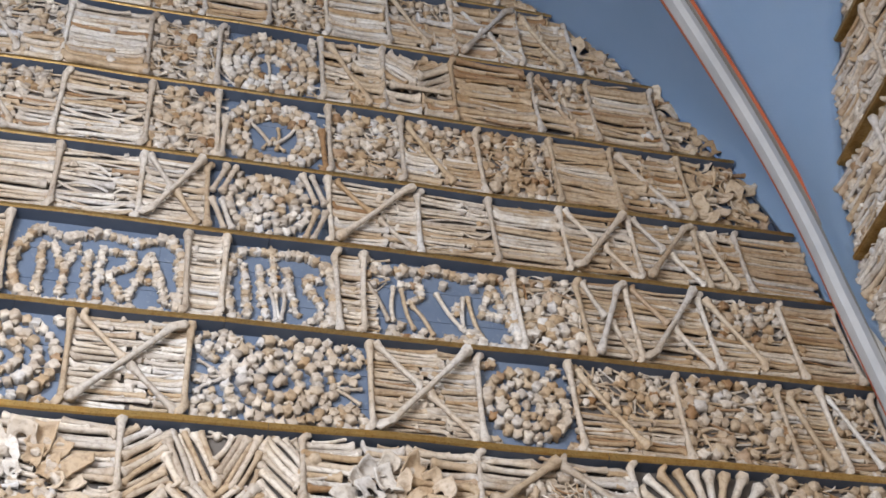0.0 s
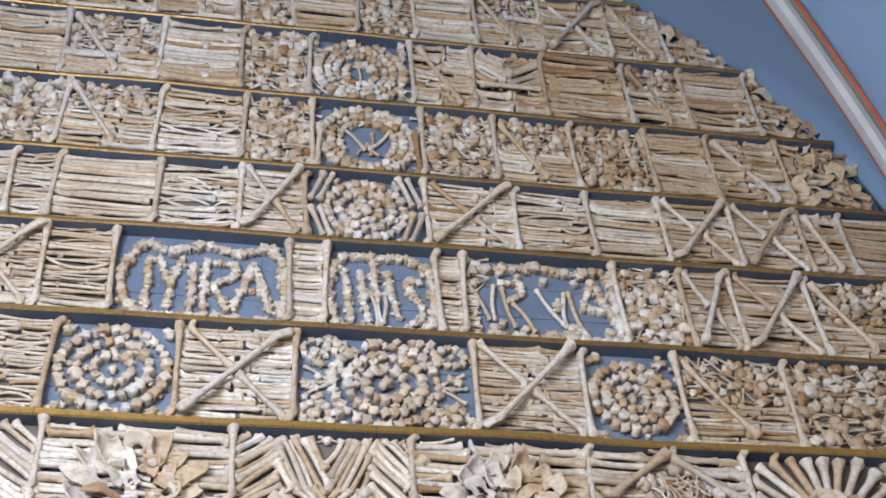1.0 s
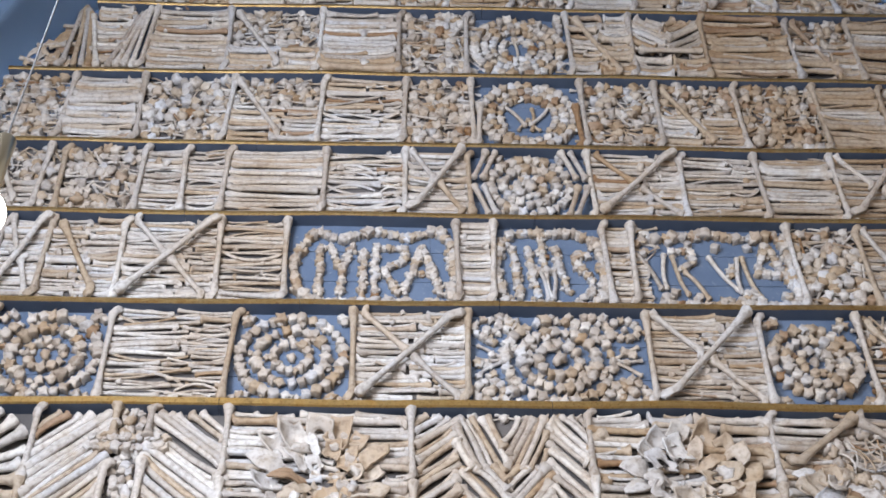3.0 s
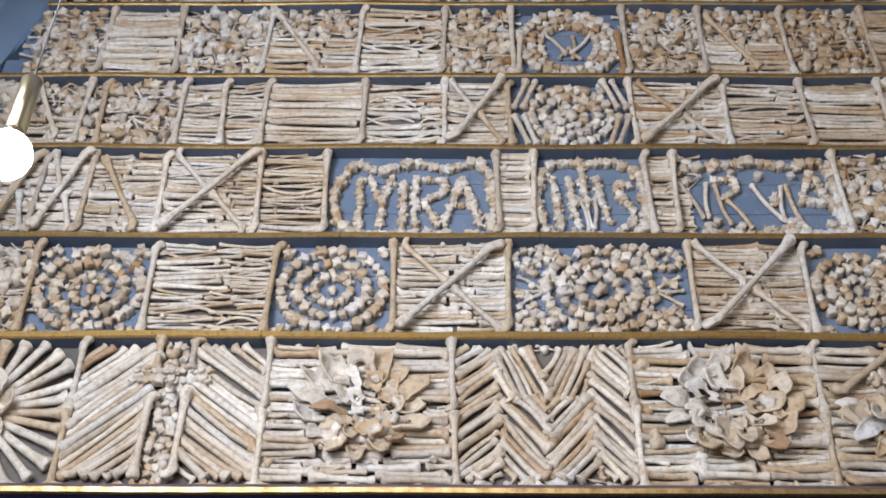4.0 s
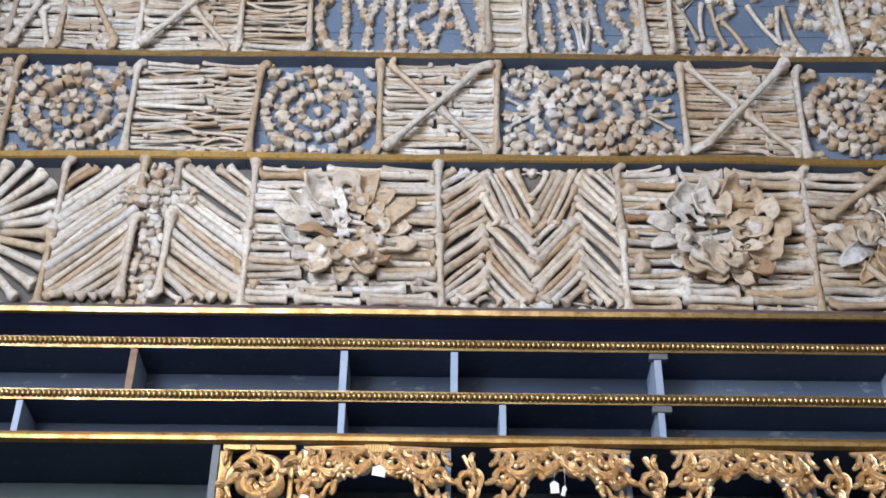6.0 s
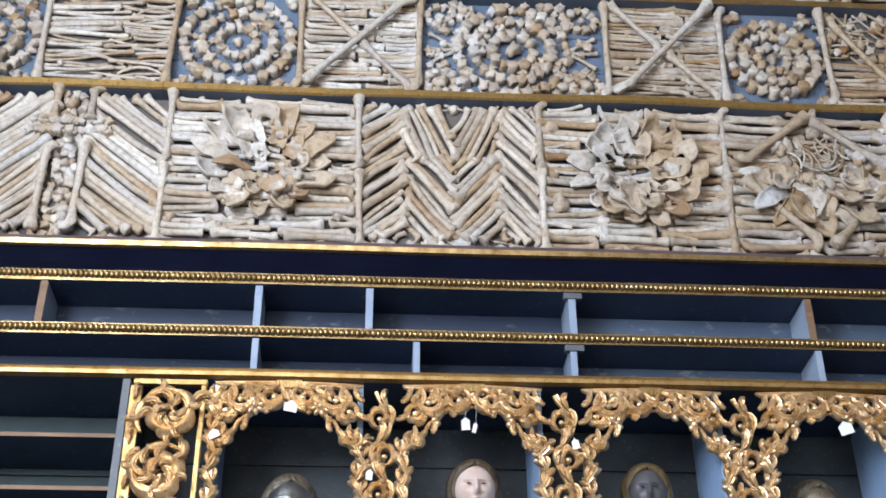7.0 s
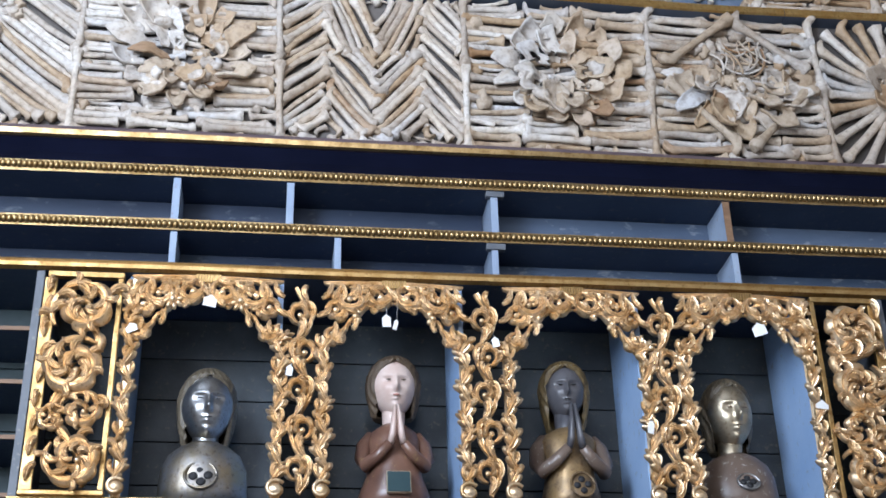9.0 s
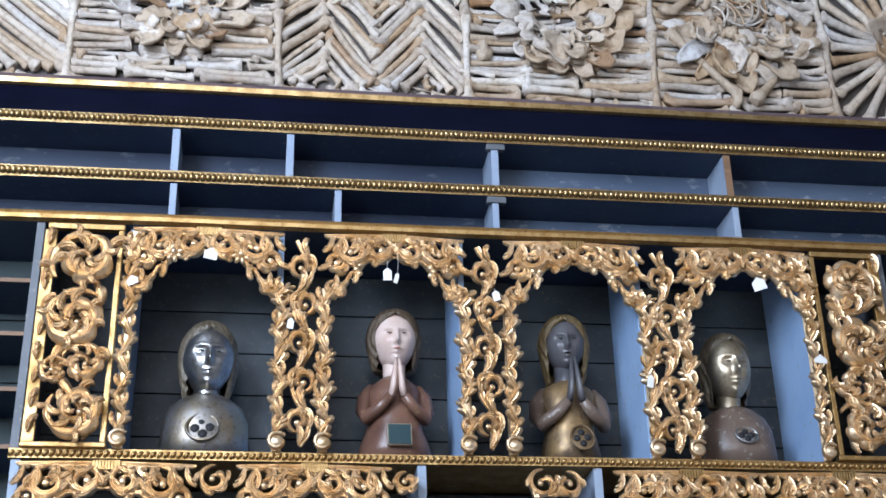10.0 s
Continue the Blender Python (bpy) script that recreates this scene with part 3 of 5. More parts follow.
def rosette(p, rings, size):
    rx, rz = p.w / 2 - size * 0.55, p.h / 2 - size * 0.55
    r = min(rx, rz)
    for k in range(rings):
        f = 1 - k / (rings + 0.05)
        p.ring(p.cx, p.cz, (rx * 0.5 + r * 0.5) * f, r * f, size * (1.0 if k < 2 else 0.9))
    p.lump(p.cx, p.cz, size * 0.9)
    for _ in range(34):
        a, f = p.rng.uniform(0, 6.3), p.rng.uniform(0.2, 1.15)
        p.vert(p.cx + r * f * math.cos(a), p.cz + r * f * math.sin(a), size * 0.6)
    for sx in (-1, 1):
        for sz in (-1, 1):
            for _ in range(4):
                p.vert(p.cx + sx * (p.w / 2 - p.rng.uniform(0.02, 0.085)), p.cz + sz * (p.h / 2 - p.rng.uniform(0.02, 0.07)), size * 0.75)


def fill_o(p):
    rosette(p, 3, 0.058)


def fill_O(p):
    """The wide rosette with small flowers in its corners."""
    for f in (1.0, 0.70, 0.38):
        p.ring(p.cx, p.cz - 0.005, 0.240 * f, 0.240 * f, 0.058)
    p.lump(p.cx, p.cz, 0.06)
    for k in range(70):
        a, f = p.rng.uniform(0, 6.3), p.rng.uniform(1.16, 1.5) if k > 16 else p.rng.choice((0.54, 0.85))
        p.vert(p.cx + 0.25 * f * math.cos(a), p.cz + max(-0.26, min(0.26, 0.25 * f * math.sin(a))), 0.042)
    for sx in (-1, 1):
        for sz in (-1, 1):
            cx, cz = p.cx + sx * (p.w / 2 - 0.085), p.cz + sz * (p.h / 2 - 0.09)
            p.ring(cx, cz, 0.060, 0.056, 0.046)
            p.lump(cx, cz, 0.045)
            for _ in range(4):
                p.vert(cx - sx * p.rng.uniform(0.06, 0.13), cz + p.rng.uniform(-0.07, 0.07), 0.05)
        for k in (-1, 0, 1):
            p.bone(p.cx + sx * (p.w / 2 - 0.09), p.cz + 0.05 * k, sx * 0.6 * k, 0.13, 0.018, 0, THIN)


def fill_c(p):
    """A ring of small bones round a bare blue field with a few thin bones in it."""
    p.ring(p.cx, p.cz, p.w * 0.33, p.h * 0.34, 0.056)
    p.ring(p.cx, p.cz, p.w * 0.43, p.h * 0.44, 0.064)
    p.ring(p.cx, p.cz, p.w * 0.25, p.h * 0.26, 0.046)
    p.ring(p.cx, p.cz - 0.02, 0.09, 0.10, 0.05)
    for sx in (-1, 1):
        p.scatter(p.cx + sx * p.w * 0.43 - 0.03, p.cx + sx * p.w * 0.43 + 0.03, p.z0, p.z1, 0.055, 1.0, "vlb")
    p.line(p.cx, p.cz - 0.11, p.cx - 0.01, p.cz + 0.06, 0.018, 0, THIN)
    for sx in (-1, 1):
        p.line(p.cx - 0.01, p.cz + 0.07, p.cx + sx * 0.10, p.cz + 0.03, 0.016, 0, THIN)


def fill_e(p):
    """A ring round a bare blue field with thin bones set as a V."""
    p.ring(p.cx, p.cz, p.w * 0.34, p.h * 0.36, 0.056)
    p.ring(p.cx, p.cz, p.w * 0.43, p.h * 0.45, 0.062)
    p.ring(p.cx, p.cz, p.w * 0.26, p.h * 0.28, 0.046, start=-0.8, end=3.9)
    p.line(p.cx + 0.02, p.cz - 0.12, p.cx + 0.03, p.cz + 0.08, 0.020, 0, THIN)
    for sx in (-1, 1):
        p.line(p.cx + sx * 0.13, p.cz + 0.10, p.cx + sx * 0.01, p.cz - 0.08, 0.022, 0, THIN)
        p.line(p.cx + sx * 0.06, p.cz - 0.12, p.cx + sx * 0.0, p.cz - 0.02, 0.018, 0, THIN)
        p.line(p.cx + sx * p.w * 0.47, p.z0, p.cx + sx * p.w * 0.44, p.cz + 0.05, 0.028, 1, THIGH)


def fill_w(p):
    """A rosette between slanting bones."""
    w = p.w
    p.x0, p.x1, p.w = p.cx - 0.235, p.cx + 0.235, 0.47
    rosette(p, 3, 0.057)
    p.x0, p.x1, p.w = p.cx - w / 2, p.cx + w / 2, w
    for s in (-1, 1):
        for k in (0, 1):
            p.line(p.cx + s * (0.29 - 0.05 * k), p.cz + 0.03, p.cx + s * (0.22 - 0.05 * k), p.z1 - 0.01, 0.025, 1, SHIN)
            p.line(p.cx + s * (0.29 - 0.05 * k), p.cz - 0.03, p.cx + s * (0.22 - 0.04 * k), p.z0 + 0.01, 0.025, 1, SHIN)


def fill_F(p):
    """Thigh bones laid flat round a flower of shoulder blades."""
    cx, cz = p.cx + 0.01, p.cz + 0.03
    g = p.rng
    p.rows(p.x0, p.x1, p.z0 + 0.05, p.z1, 0.027, 0.25, lambda x, z: math.hypot(max(0.0, abs(x - cx) - 0.11), z - cz) > 0.12, (THIGH, SHIN, SHIN, SHIN))
    for _ in range(26):
        a, f = g.uniform(0, 6.3), math.sqrt(g.random())
        p.bone(cx + 0.2 * f * math.cos(a), cz + 0.2 * f * math.sin(a), g.uniform(-0.3, 0.3), g.uniform(0.08, 0.14), 0.020, 0, SHIN)
    for rad, n, size, layer in ((0.195, 15, 0.115, 0.7), (0.120, 10, 0.100, 1.0), (0.055, 3, 0.06, 0.4)):
        for i in range(n):
            a = 2 * math.pi * (i + g.uniform(-0.15, 0.15)) / n
            x = cx + rad * math.cos(a)
            p.hip(x, cz + rad * math.sin(a), size * g.uniform(0.8, 1.2), a + g.uniform(-0.2, 0.2), layer + g.uniform(-0.25, 0.25), g.uniform(-0.55, -0.05), 0.15 if x < cx else 0.92)
    for _ in range(8):
        a = g.uniform(0, 6.3)
        p.lump(cx + 0.15 * math.cos(a), cz + 0.15 * math.sin(a), 0.045, 1.5)


def fill_H(p):
    """Herringbone of thigh bones."""
    q = [p.x0 + p.w * t for t in (0.0, 0.25, 0.52, 0.77, 1.0)]
    for i, s in enumerate((0.85, -1.25, 1.20, -1.15)):
        steep = i in (1, 2)
        p.slants(q[i], q[i + 1], p.z0 + 0.05, p.z1 - (0.26 if steep else 0.0), s, 0.0275)
        if steep:
            p.slants(q[i], q[i + 1], p.z1 - 0.34, p.z1, s * 1.9, 0.0265)
    for z in (p.z0 + 0.06, p.z1 - 0.03):
        p.scatter(p.x0, p.x1, z - 0.015, z + 0.015, 0.05, 0.8, "lb")


def fill_C(p):
    """Slanting bones on both sides of a cross made of small bones."""
    a, b = p.x0 + p.w * 0.40, p.x0 + p.w * 0.585
    p.slants(p.x0, a, p.z0 + 0.05, p.z1, 1.0, 0.0275)
    p.slants(b, p.x1, p.z0 + 0.05, p.z1, -0.82, 0.0275)
    p.scatter(a + 0.02, b - 0.02, p.z0 + 0.05, p.z1 - 0.20, 0.045, 1.0, "vvl")
    for x in (a, b):
        p.line(x, p.z0 + 0.06, x + 0.008, p.z0 + 0.48, 0.029, 1, THIGH)
        p.line(x + 0.008, p.z1 - 0.17, x + 0.01, p.z1, 0.029, 1, THIGH)
    zc = p.z1 - 0.215
    p.chain([(a - 0.09, zc), (b + 0.10, zc)], 0.05, 1)
    p.chain([(a - 0.08, zc + 0.05), (b + 0.09, zc + 0.05)], 0.05, 1)
    p.scatter(a + 0.02, b - 0.02, p.z1 - 0.15, p.z1, 0.045, 1.0, "vl")


def fill_L(p):
    """A lozenge of long bones round a disc of ribs and blades."""
    p.rows(p.x0, p.x1, p.z0 + 0.05, p.z1, None, 0.32)
    for s in (-1, 1):
        p.line(p.cx, p.z1 - 0.05, p.cx + s * p.w * 0.42, p.cz + 0.08, 0.032, 1.5, THIGH)
        p.line(p.cx + s * p.w * 0.42, p.cz, p.cx + s * 0.02, p.z0 + 0.07, 0.032, 1.5, THIGH)
    g = p.rng
    for k in range(22):
        a, f = g.uniform(0, 6.3), math.sqrt(g.random())
        p.bone(p.cx + 0.03 + 0.10 * f * math.cos(a), p.cz + 0.14 + 0.09 * f * math.sin(a), a + math.pi / 2, g.uniform(0.09, 0.16), 0.011, 1.2 + g.random(), RIBB)
    for k in range(26):
        a = g.uniform(0, 6.3)
        p.lump(p.cx + 0.03 + g.uniform(0.13, 0.19) * math.cos(a), p.cz + 0.14 + g.uniform(0.11, 0.15) * math.sin(a), 0.045, 1.2)
    for rad, n in ((0.24, 11), (0.15, 8)):
        for i in range(n):
            a = math.pi * (1 + (i + g.uniform(-0.2, 0.2)) / (n - 1))
            p.hip(p.cx + rad * math.cos(a), p.cz + 0.04 + rad * 0.85 * math.sin(a), g.uniform(0.09, 0.13), a + g.uniform(-0.3, 0.3), 1.2 + g.uniform(-0.2, 0.5), g.uniform(-0.5, 0.4), 0.45)
    p.scatter(p.cx - 0.09, p.cx + 0.09, p.cz - 0.04, p.cz + 0.05, 0.05, 1.0, "lv")


def fill_A(p):
    """Bones fanning out from a middle of blades."""
    for i in range(30):
        a = 2 * math.pi * i / 30
        r1 = min(p.w / 2 / max(abs(math.cos(a)), 0.2), (p.h / 2) / max(abs(math.sin(a)), 0.2), 0.44)
        p.line(p.cx + 0.09 * math.cos(a), p.cz + 0.09 * math.sin(a), p.cx + r1 * 0.97 * math.cos(a), p.cz + r1 * 0.97 * math.sin(a), 0.034, p.rng.uniform(0, 0.5), p.rng.choice((SHIN, SHIN, THIGH)))
    for i in range(7):
        a = i * 0.9
        p.blade(p.cx + 0.09 * math.cos(a), p.cz + 0.09 * math.sin(a), 0.13, a, 1.5, -0.3)


def lettered(p, chains, bones, frame_chains, size=0.043):
    """Letters of small bones on the bare blue boards, inside a border of small bones; places in hundredths of the field."""
    def at(q):
        return p.x0 + p.w * q[0] / 100, p.z0 + p.h * q[1] / 100
    for c in chains:
        p.chain([at(q) for q in c], size)
    for a, b in bones:
        p.line(*at(a), *at(b), 0.022, 0, THIN)
    for c in frame_chains:
        p.chain([at(q) for q in c], size * 1.3, 0, 0.52)


def fill_1(p):
    lettered(p, [[(19, 74), (20, 12)], [(24, 74), (32, 42), (39, 74)], [(32, 42), (33, 14)], [(45, 68), (45, 12)], [(52, 68), (52, 12)], [(52, 70), (69, 70), (70, 55), (57, 44), (66, 15)],
                 [(80, 72), (69, 15)], [(80, 72), (91, 15)], [(74, 40), (87, 40)]], [],
             [[(28, 80), (17, 90), (7, 70), (4, 45), (8, 18), (14, 6)], [(14, 5), (90, 4)], [(30, 78), (42, 86), (52, 90), (66, 85), (76, 82)], [(76, 84), (90, 94), (98, 70), (99, 40), (96, 8)]])


def fill_2(p):
    lettered(p, [[(16, 74), (22, 12)], [(31, 72), (37, 12)], [(56, 74), (64, 20)], [(36, 44), (60, 44)], [(43, 92), (45, 50)], [(86, 62), (76, 66), (74, 55), (86, 34), (86, 18), (74, 12)]],
             [((40, 48), (47, 10)), ((46, 48), (49, 10)), ((54, 48), (51, 10))],
             [[(20, 92), (6, 75), (1, 50), (3, 25), (10, 6)], [(22, 90), (70, 90)], [(72, 92), (92, 82), (99, 55), (98, 20), (90, 6)], [(10, 4), (90, 4)]])


def fill_3(p):
    p.scatter(p.x0, p.x0 + p.w * 0.14, p.z0 + p.h * 0.62, p.z1, 0.045, 1.0, "vlb")
    p.rows(p.x0 - 0.01, p.x0 + p.w * 0.08, p.z0, p.z0 + p.h * 0.6, 0.013, 0.1)
    lettered(p, [[(23, 70), (36, 72), (38, 58), (29, 48)], [(86, 78), (76, 42)], [(86, 78), (96, 30)], [(79, 44), (92, 42)], [(60, 40), (62, 55)]],
             [((3, 66), (15, 24)), ((19, 66), (17, 24)), ((24, 64), (30, 16)), ((31, 46), (43, 12)), ((47, 64), (62, 22)), ((65, 62), (63, 20)), ((68, 64), (74, 14))],
             [[(14, 84), (28, 88), (50, 92), (70, 86), (90, 90)], [(98, 88), (99, 10)], [(12, 5), (98, 5)], [(14, 14), (20, 14)]])
    for _ in range(34):
        p.vert(p.x0 + p.w * p.rng.uniform(0.12, 0.97), p.z0 + p.h * p.rng.choice((p.rng.uniform(0.04, 0.22), p.rng.uniform(0.74, 0.95))), 0.045)


FILL = {"h": fill_h, "r": fill_r, "x": fill_x, "m": fill_m, "n": fill_n, "d": fill_d, "v": fill_v, "z": fill_z, "s": fill_s, "o": fill_o, "O": fill_O, "c": fill_c, "e": fill_e,
        "w": fill_w, "F": fill_F, "H": fill_H, "C": fill_C, "L": fill_L, "A": fill_A, "1": fill_1, "2": fill_2, "3": fill_3}
TOLD = {"h": "stacked long bones laid level between gilded ledges", "r": "thin ribs and long bones laid level in a wall field", "x": "crossed thigh bones over level long bones",
        "m": "jumbled small bones packed into a wall field", "n": "mixed small and long bones with one slanting bone", "d": "level long bones with one bone laid slanting",
        "v": "long bones set as a V over level bones", "z": "zigzag of slanting bones over level ones", "s": "ragged shoulder blades heaped at the arch's edge",
        "o": "round rosette of vertebrae on blue boards", "O": "large vertebra rosette with four small flowers on blue boards", "c": "ring of small bones round a blue field with thin bones",
        "e": "ring of small bones round a V of thin bones", "w": "vertebra rosette between slanting shin bones", "F": "flower of shoulder blades on level thigh bones",
        "H": "herringbone of pale thigh bones", "C": "slanting bones beside a cross of small bones", "L": "lozenge of long bones round ribs and blades", "A": "bones fanning out from shoulder blades",
        "1": "letters MTRA in small bones on blue boards", "2": "letters IHS in small bones on blue boards", "3": "letters VRMA in thin bones on blue boards"}
# Dark colour that puts the shade of the gaps between bones on a sheet.
GAP_SHADE = painted("bone_gap_shade", (0.075, 0.068, 0.066), (0.16, 0.14, 0.125), 0.8, 5.0)
LEDGES = (4.285, 5.085, 5.68, 6.285, 6.835, 7.46, 8.13, 8.80, 9.3)
FIELDS = (
    ("ACFHFLAm", (-3.10, -2.35, -1.555, -0.777, -0.037, 0.727, 1.46, 2.15, 2.88)),
    ("morox" + "Oxonmdn", (-3.25, -2.67, -2.133, -1.59, -1.048, -0.537, 0.28, 0.79, 1.257, 1.79, 2.35, 2.60, 2.88)),
    ("hxxdxr1h2h3mxxnh", (-3.28, -2.96, -2.76, -2.53, -2.17, -1.71, -1.39, -0.57, -0.40, 0.145, 0.275, 1.06, 1.40, 1.668, 2.085, 2.55, 2.88)),
    ("mnmmrrhrxwxrhxxdh", (-3.25, -2.95, -2.66, -2.564, -2.168, -1.948, -1.74, -1.237, -0.826, -0.498, 0.124, 0.594, 1.00, 1.40, 1.80, 2.19, 2.44, 2.87)),
    ("mhmnrmemnmhds", (-3.05, -2.65, -2.255, -1.78, -1.289, -0.834, -0.467, 0.138, 0.546, 0.991, 1.44, 1.80, 2.24, 2.66)),
    ("svhnhmcdzhnhs", (-2.95, -2.74, -2.305, -1.85, -1.325, -0.874, -0.484, 0.11, 0.478, 0.90, 1.412, 1.775, 2.20, 2.52)),
    ("ssxnmhmhnxds", (-2.75, -2.30, -1.889, -1.389, -0.916, -0.592, -0.196, 0.152, 0.539, 0.964, 1.40, 1.758, 2.15)),
    ("mhs", (0.7, 1.0, 1.3, 1.62)),
)
for row, (kinds, xs) in enumerate(FIELDS):
    for i, k in enumerate(kinds):
        z0, z1 = LEDGES[row] + 0.018, LEDGES[row + 1] - 0.018
        brown = 0.05 + 0.24 * max(0.0, xs[i] + 0.4) + (0.25 if row > 3 else 0.0) + (0.25 if (row == 0 and i == 4) else 0.0)
        pad = 0.008 if k in "123oOce" else 0.0
        p = Panel(xs[i] + pad, xs[i + 1] - pad, z0, z1, TOLD[k], brown, 1000 * row + i, None, (0.030, 0.0195, 0.0205, 0.0215, 0.026, 0.031, 0.032, 0.032)[row], row > 5 or (row > 3 and abs(xs[i] + 0.3 - MID) > 2.3))
        # An added sheet over the blue planks darkens the gaps as shade would.
        if k not in "123oOcesw":
            board = boxes("backing_board", [(p.x0 + 0.002, p.x1 - 0.002, BACK - 0.006, BACK - 0.001, z0, z1)], GAP_SHADE, None)
            board.parent = p.ob
            board.location = (-p.cx, -BACK, -p.z0)
            if abs(p.cx - MID) + p.w / 2 > arch_half(z1):
                bpy.data.objects.remove(board)
        FILL[k](p)
        if row == 0:
            x = p.x0
            while x < p.x1 - 0.1:
                ln = min(p.rng.uniform(0.26, 0.36), p.x1 - x)
                p.bone(x + ln / 2, z0 + 0.026, 0.0, ln * 0.99, 0.032, 0, THIGH, 0.012)
                x += ln
        if k != "s" or i == 0:
            p.brown = 0.0
            p.upright(xs[i + 1], 0.0255 if row < 3 else 0.026, 1, p.rng.uniform(-0.012, 0.012))
        p.close()

# boards behind the bones, and the ledges between the rows
for row in range(8):
    z0, z1 = LEDGES[row], LEDGES[row + 1]
    for k in range(3):
        a, b = z0 + (z1 - z0) * k / 3 + 0.002, z0 + (z1 - z0) * (k + 1) / 3 - 0.002
        half = min(arch_half(a), arch_half(b)) - 0.01
        cut = MID + (-0.5 + 0.9 * ((row * 3 + k) % 4) / 3)
        for xa, xb in ((MID - half, cut - 0.001), (cut + 0.001, MID + half)):
            boxes("plank", [(xa, xb, BACK, BACK + 0.0118, a, b)], BLUE_BOARD, wall_north)
    half = arch_half(z0 + 0.02) - 0.005
    if row == 0:
        continue
    ledge = base("trim_ledge_%d" % (row + 1), MID, BACK, z0, label="gilded front edge of a dark blue ledge between bone rows", category="ledge", kind="structure")
    joints = [MID - half, -1.9 + 0.3 * (row % 3), -0.385 + 0.2 * (row % 2), 1.1 + 0.25 * (row % 3), MID + half]
    for xa, xb in zip(joints, joints[1:]):
        bm = bmesh.new()
        thick = 0.005 if row == 1 else 0.0
        lo, hi = z0 - 0.018 - thick, z0 + 0.016 + thick
        y = 0.002
        profile_bar(bm, xa + 0.001, xb - 0.001, [(BACK - 0.001, hi, 0), (y + 0.006, hi, 1), (y, hi - 0.006, 1), (y, z0 + 0.002, 1), (y - 0.004, z0, 1), (y - 0.004, lo + 0.006, 1), (y + 0.004, lo, 0), (BACK - 0.001, lo - 0.004, 0)],
                    max(2, round((xb - xa) / 0.25)), 0.012, row)
        part("ledge_board", bm, [UNDER, GOLD_WARM if row == 1 else GOLD_OLD], ledge, "dark blue board with a gilded edge")


# bones on the east side wall, under its own arch
def side_edge(z):
    return 0.25 + 4.9 * (1 - math.cos(math.asin(min(max((z - 5.7) / 3.5, 0.0), 0.98))))


for row, (za, zb) in enumerate(((5.7, 6.28), (6.30, 6.83), (6.85, 7.45), (7.47, 8.0))):
    p = Panel(0.3, 2.3, za + 0.015, zb - 0.015, "level long bones on the side wall under the vault", 0.2, 9000 + row, lambda u, z: side_edge(z) < u < 2.3, 0.022, True)
    p.ob.location = (X_E, -p.cx, p.z0)
    p.ob.rotation_euler = (0, 0, radians(-90))
    x = side_edge(p.cz)
    p.rows(x, 2.2, p.z0, p.z1, 0.028, 0.32)
    p.scatter(side_edge(p.z0), side_edge(p.z0) + 0.35, p.z0, p.z1, 0.06, 0.9, "lvb")
    for u in (x + 0.45, x + 0.95):
        p.upright(u, 0.028, 1, 0.03)
    p.close()
    tagged(boxes("trim_side_ledge_%d" % (row + 1), [(X_E - 0.075, X_E - 0.001, -2.3, -side_edge(za), za - 0.014, za + 0.012)], GOLD_OLD, None, 0.003), "worn gilded ledge on the side wall", "ledge", "", "structure")
# ---- the reliquary cabinet below the bones: frieze, open shelves, niches ----
UNIT_W, UNIT_E = X_W + 0.004, X_E - 0.004
cabinet = base("reliquary_cabinet", MID, -0.2, 0.0, label="dark blue wooden reliquary cabinet with gilded mouldings and empty shelves", category="cabinet")


BEAD_GILT = gilt("dull_bead_gilding", (0.25, 0.16, 0.062), (0.50, 0.36, 0.175), 0.36)


def bar(name, profile, mats, label="", x0=UNIT_W, x1=UNIT_E, steps=14, wobble=0.004, seed=3.0, parent=None):
    bm = bmesh.new()
    profile_bar(bm, x0, x1, profile, steps, wobble, seed)
    return part(name, bm, mats, parent or cabinet, label)


STAINED = painted("stained_blue_board", (0.012, 0.022, 0.050), (0.030, 0.048, 0.088), 0.6, 1.6, (0.10, 0.12, 0.15), stretch=(0.8, 1, 1.6))
PEELED = painted("peeling_blue_board", (0.055, 0.085, 0.145), (0.12, 0.16, 0.235), 0.6, 1.6, (0.33, 0.36, 0.40), stretch=(0.8, 1, 1.6))
PURPLE = painted("brown_violet_edge", (0.07, 0.05, 0.06), (0.13, 0.09, 0.09), 0.5, 8.0)
bar("bone_ledge", [(BACK, 4.300, 1), (-0.045, 4.300, 1), (-0.052, 4.272, 0), (-0.073, 4.268, 0), (-0.067, 4.250, 0), (-0.058, 4.243, 1), (BACK, 4.243, 1)], [BEAD_GILT, PURPLE], "violet brown ledge with a thin gilded lip")
bar("frieze_board", [(-0.05, 4.242, 0), (-0.10, 4.15, 0), (-0.22, 4.02, 0), (-0.385, 3.945, 0), (-0.385, 3.915, 0), (0.05, 3.915, 0), (0.05, 4.242, 0)], [FRIEZE], "hollow frieze with its shade put in as black blue")
upper_board = bar("upper_shelf_board", [(-0.392, 3.938, 0), (-0.392, 3.896, 1), (-0.12, 3.893, 1), (-0.12, 3.944, 0)], [BEAD_GILT, NAVY], "dark blue board behind a gilt bead")
middle_board = bar("middle_shelf_board", [(-0.492, 3.676, 0), (-0.492, 3.636, 1), (-0.12, 3.636, 1), (-0.12, 3.676, 1)], [BEAD_GILT, NAVY], "dark blue shelf with a gilt edge")
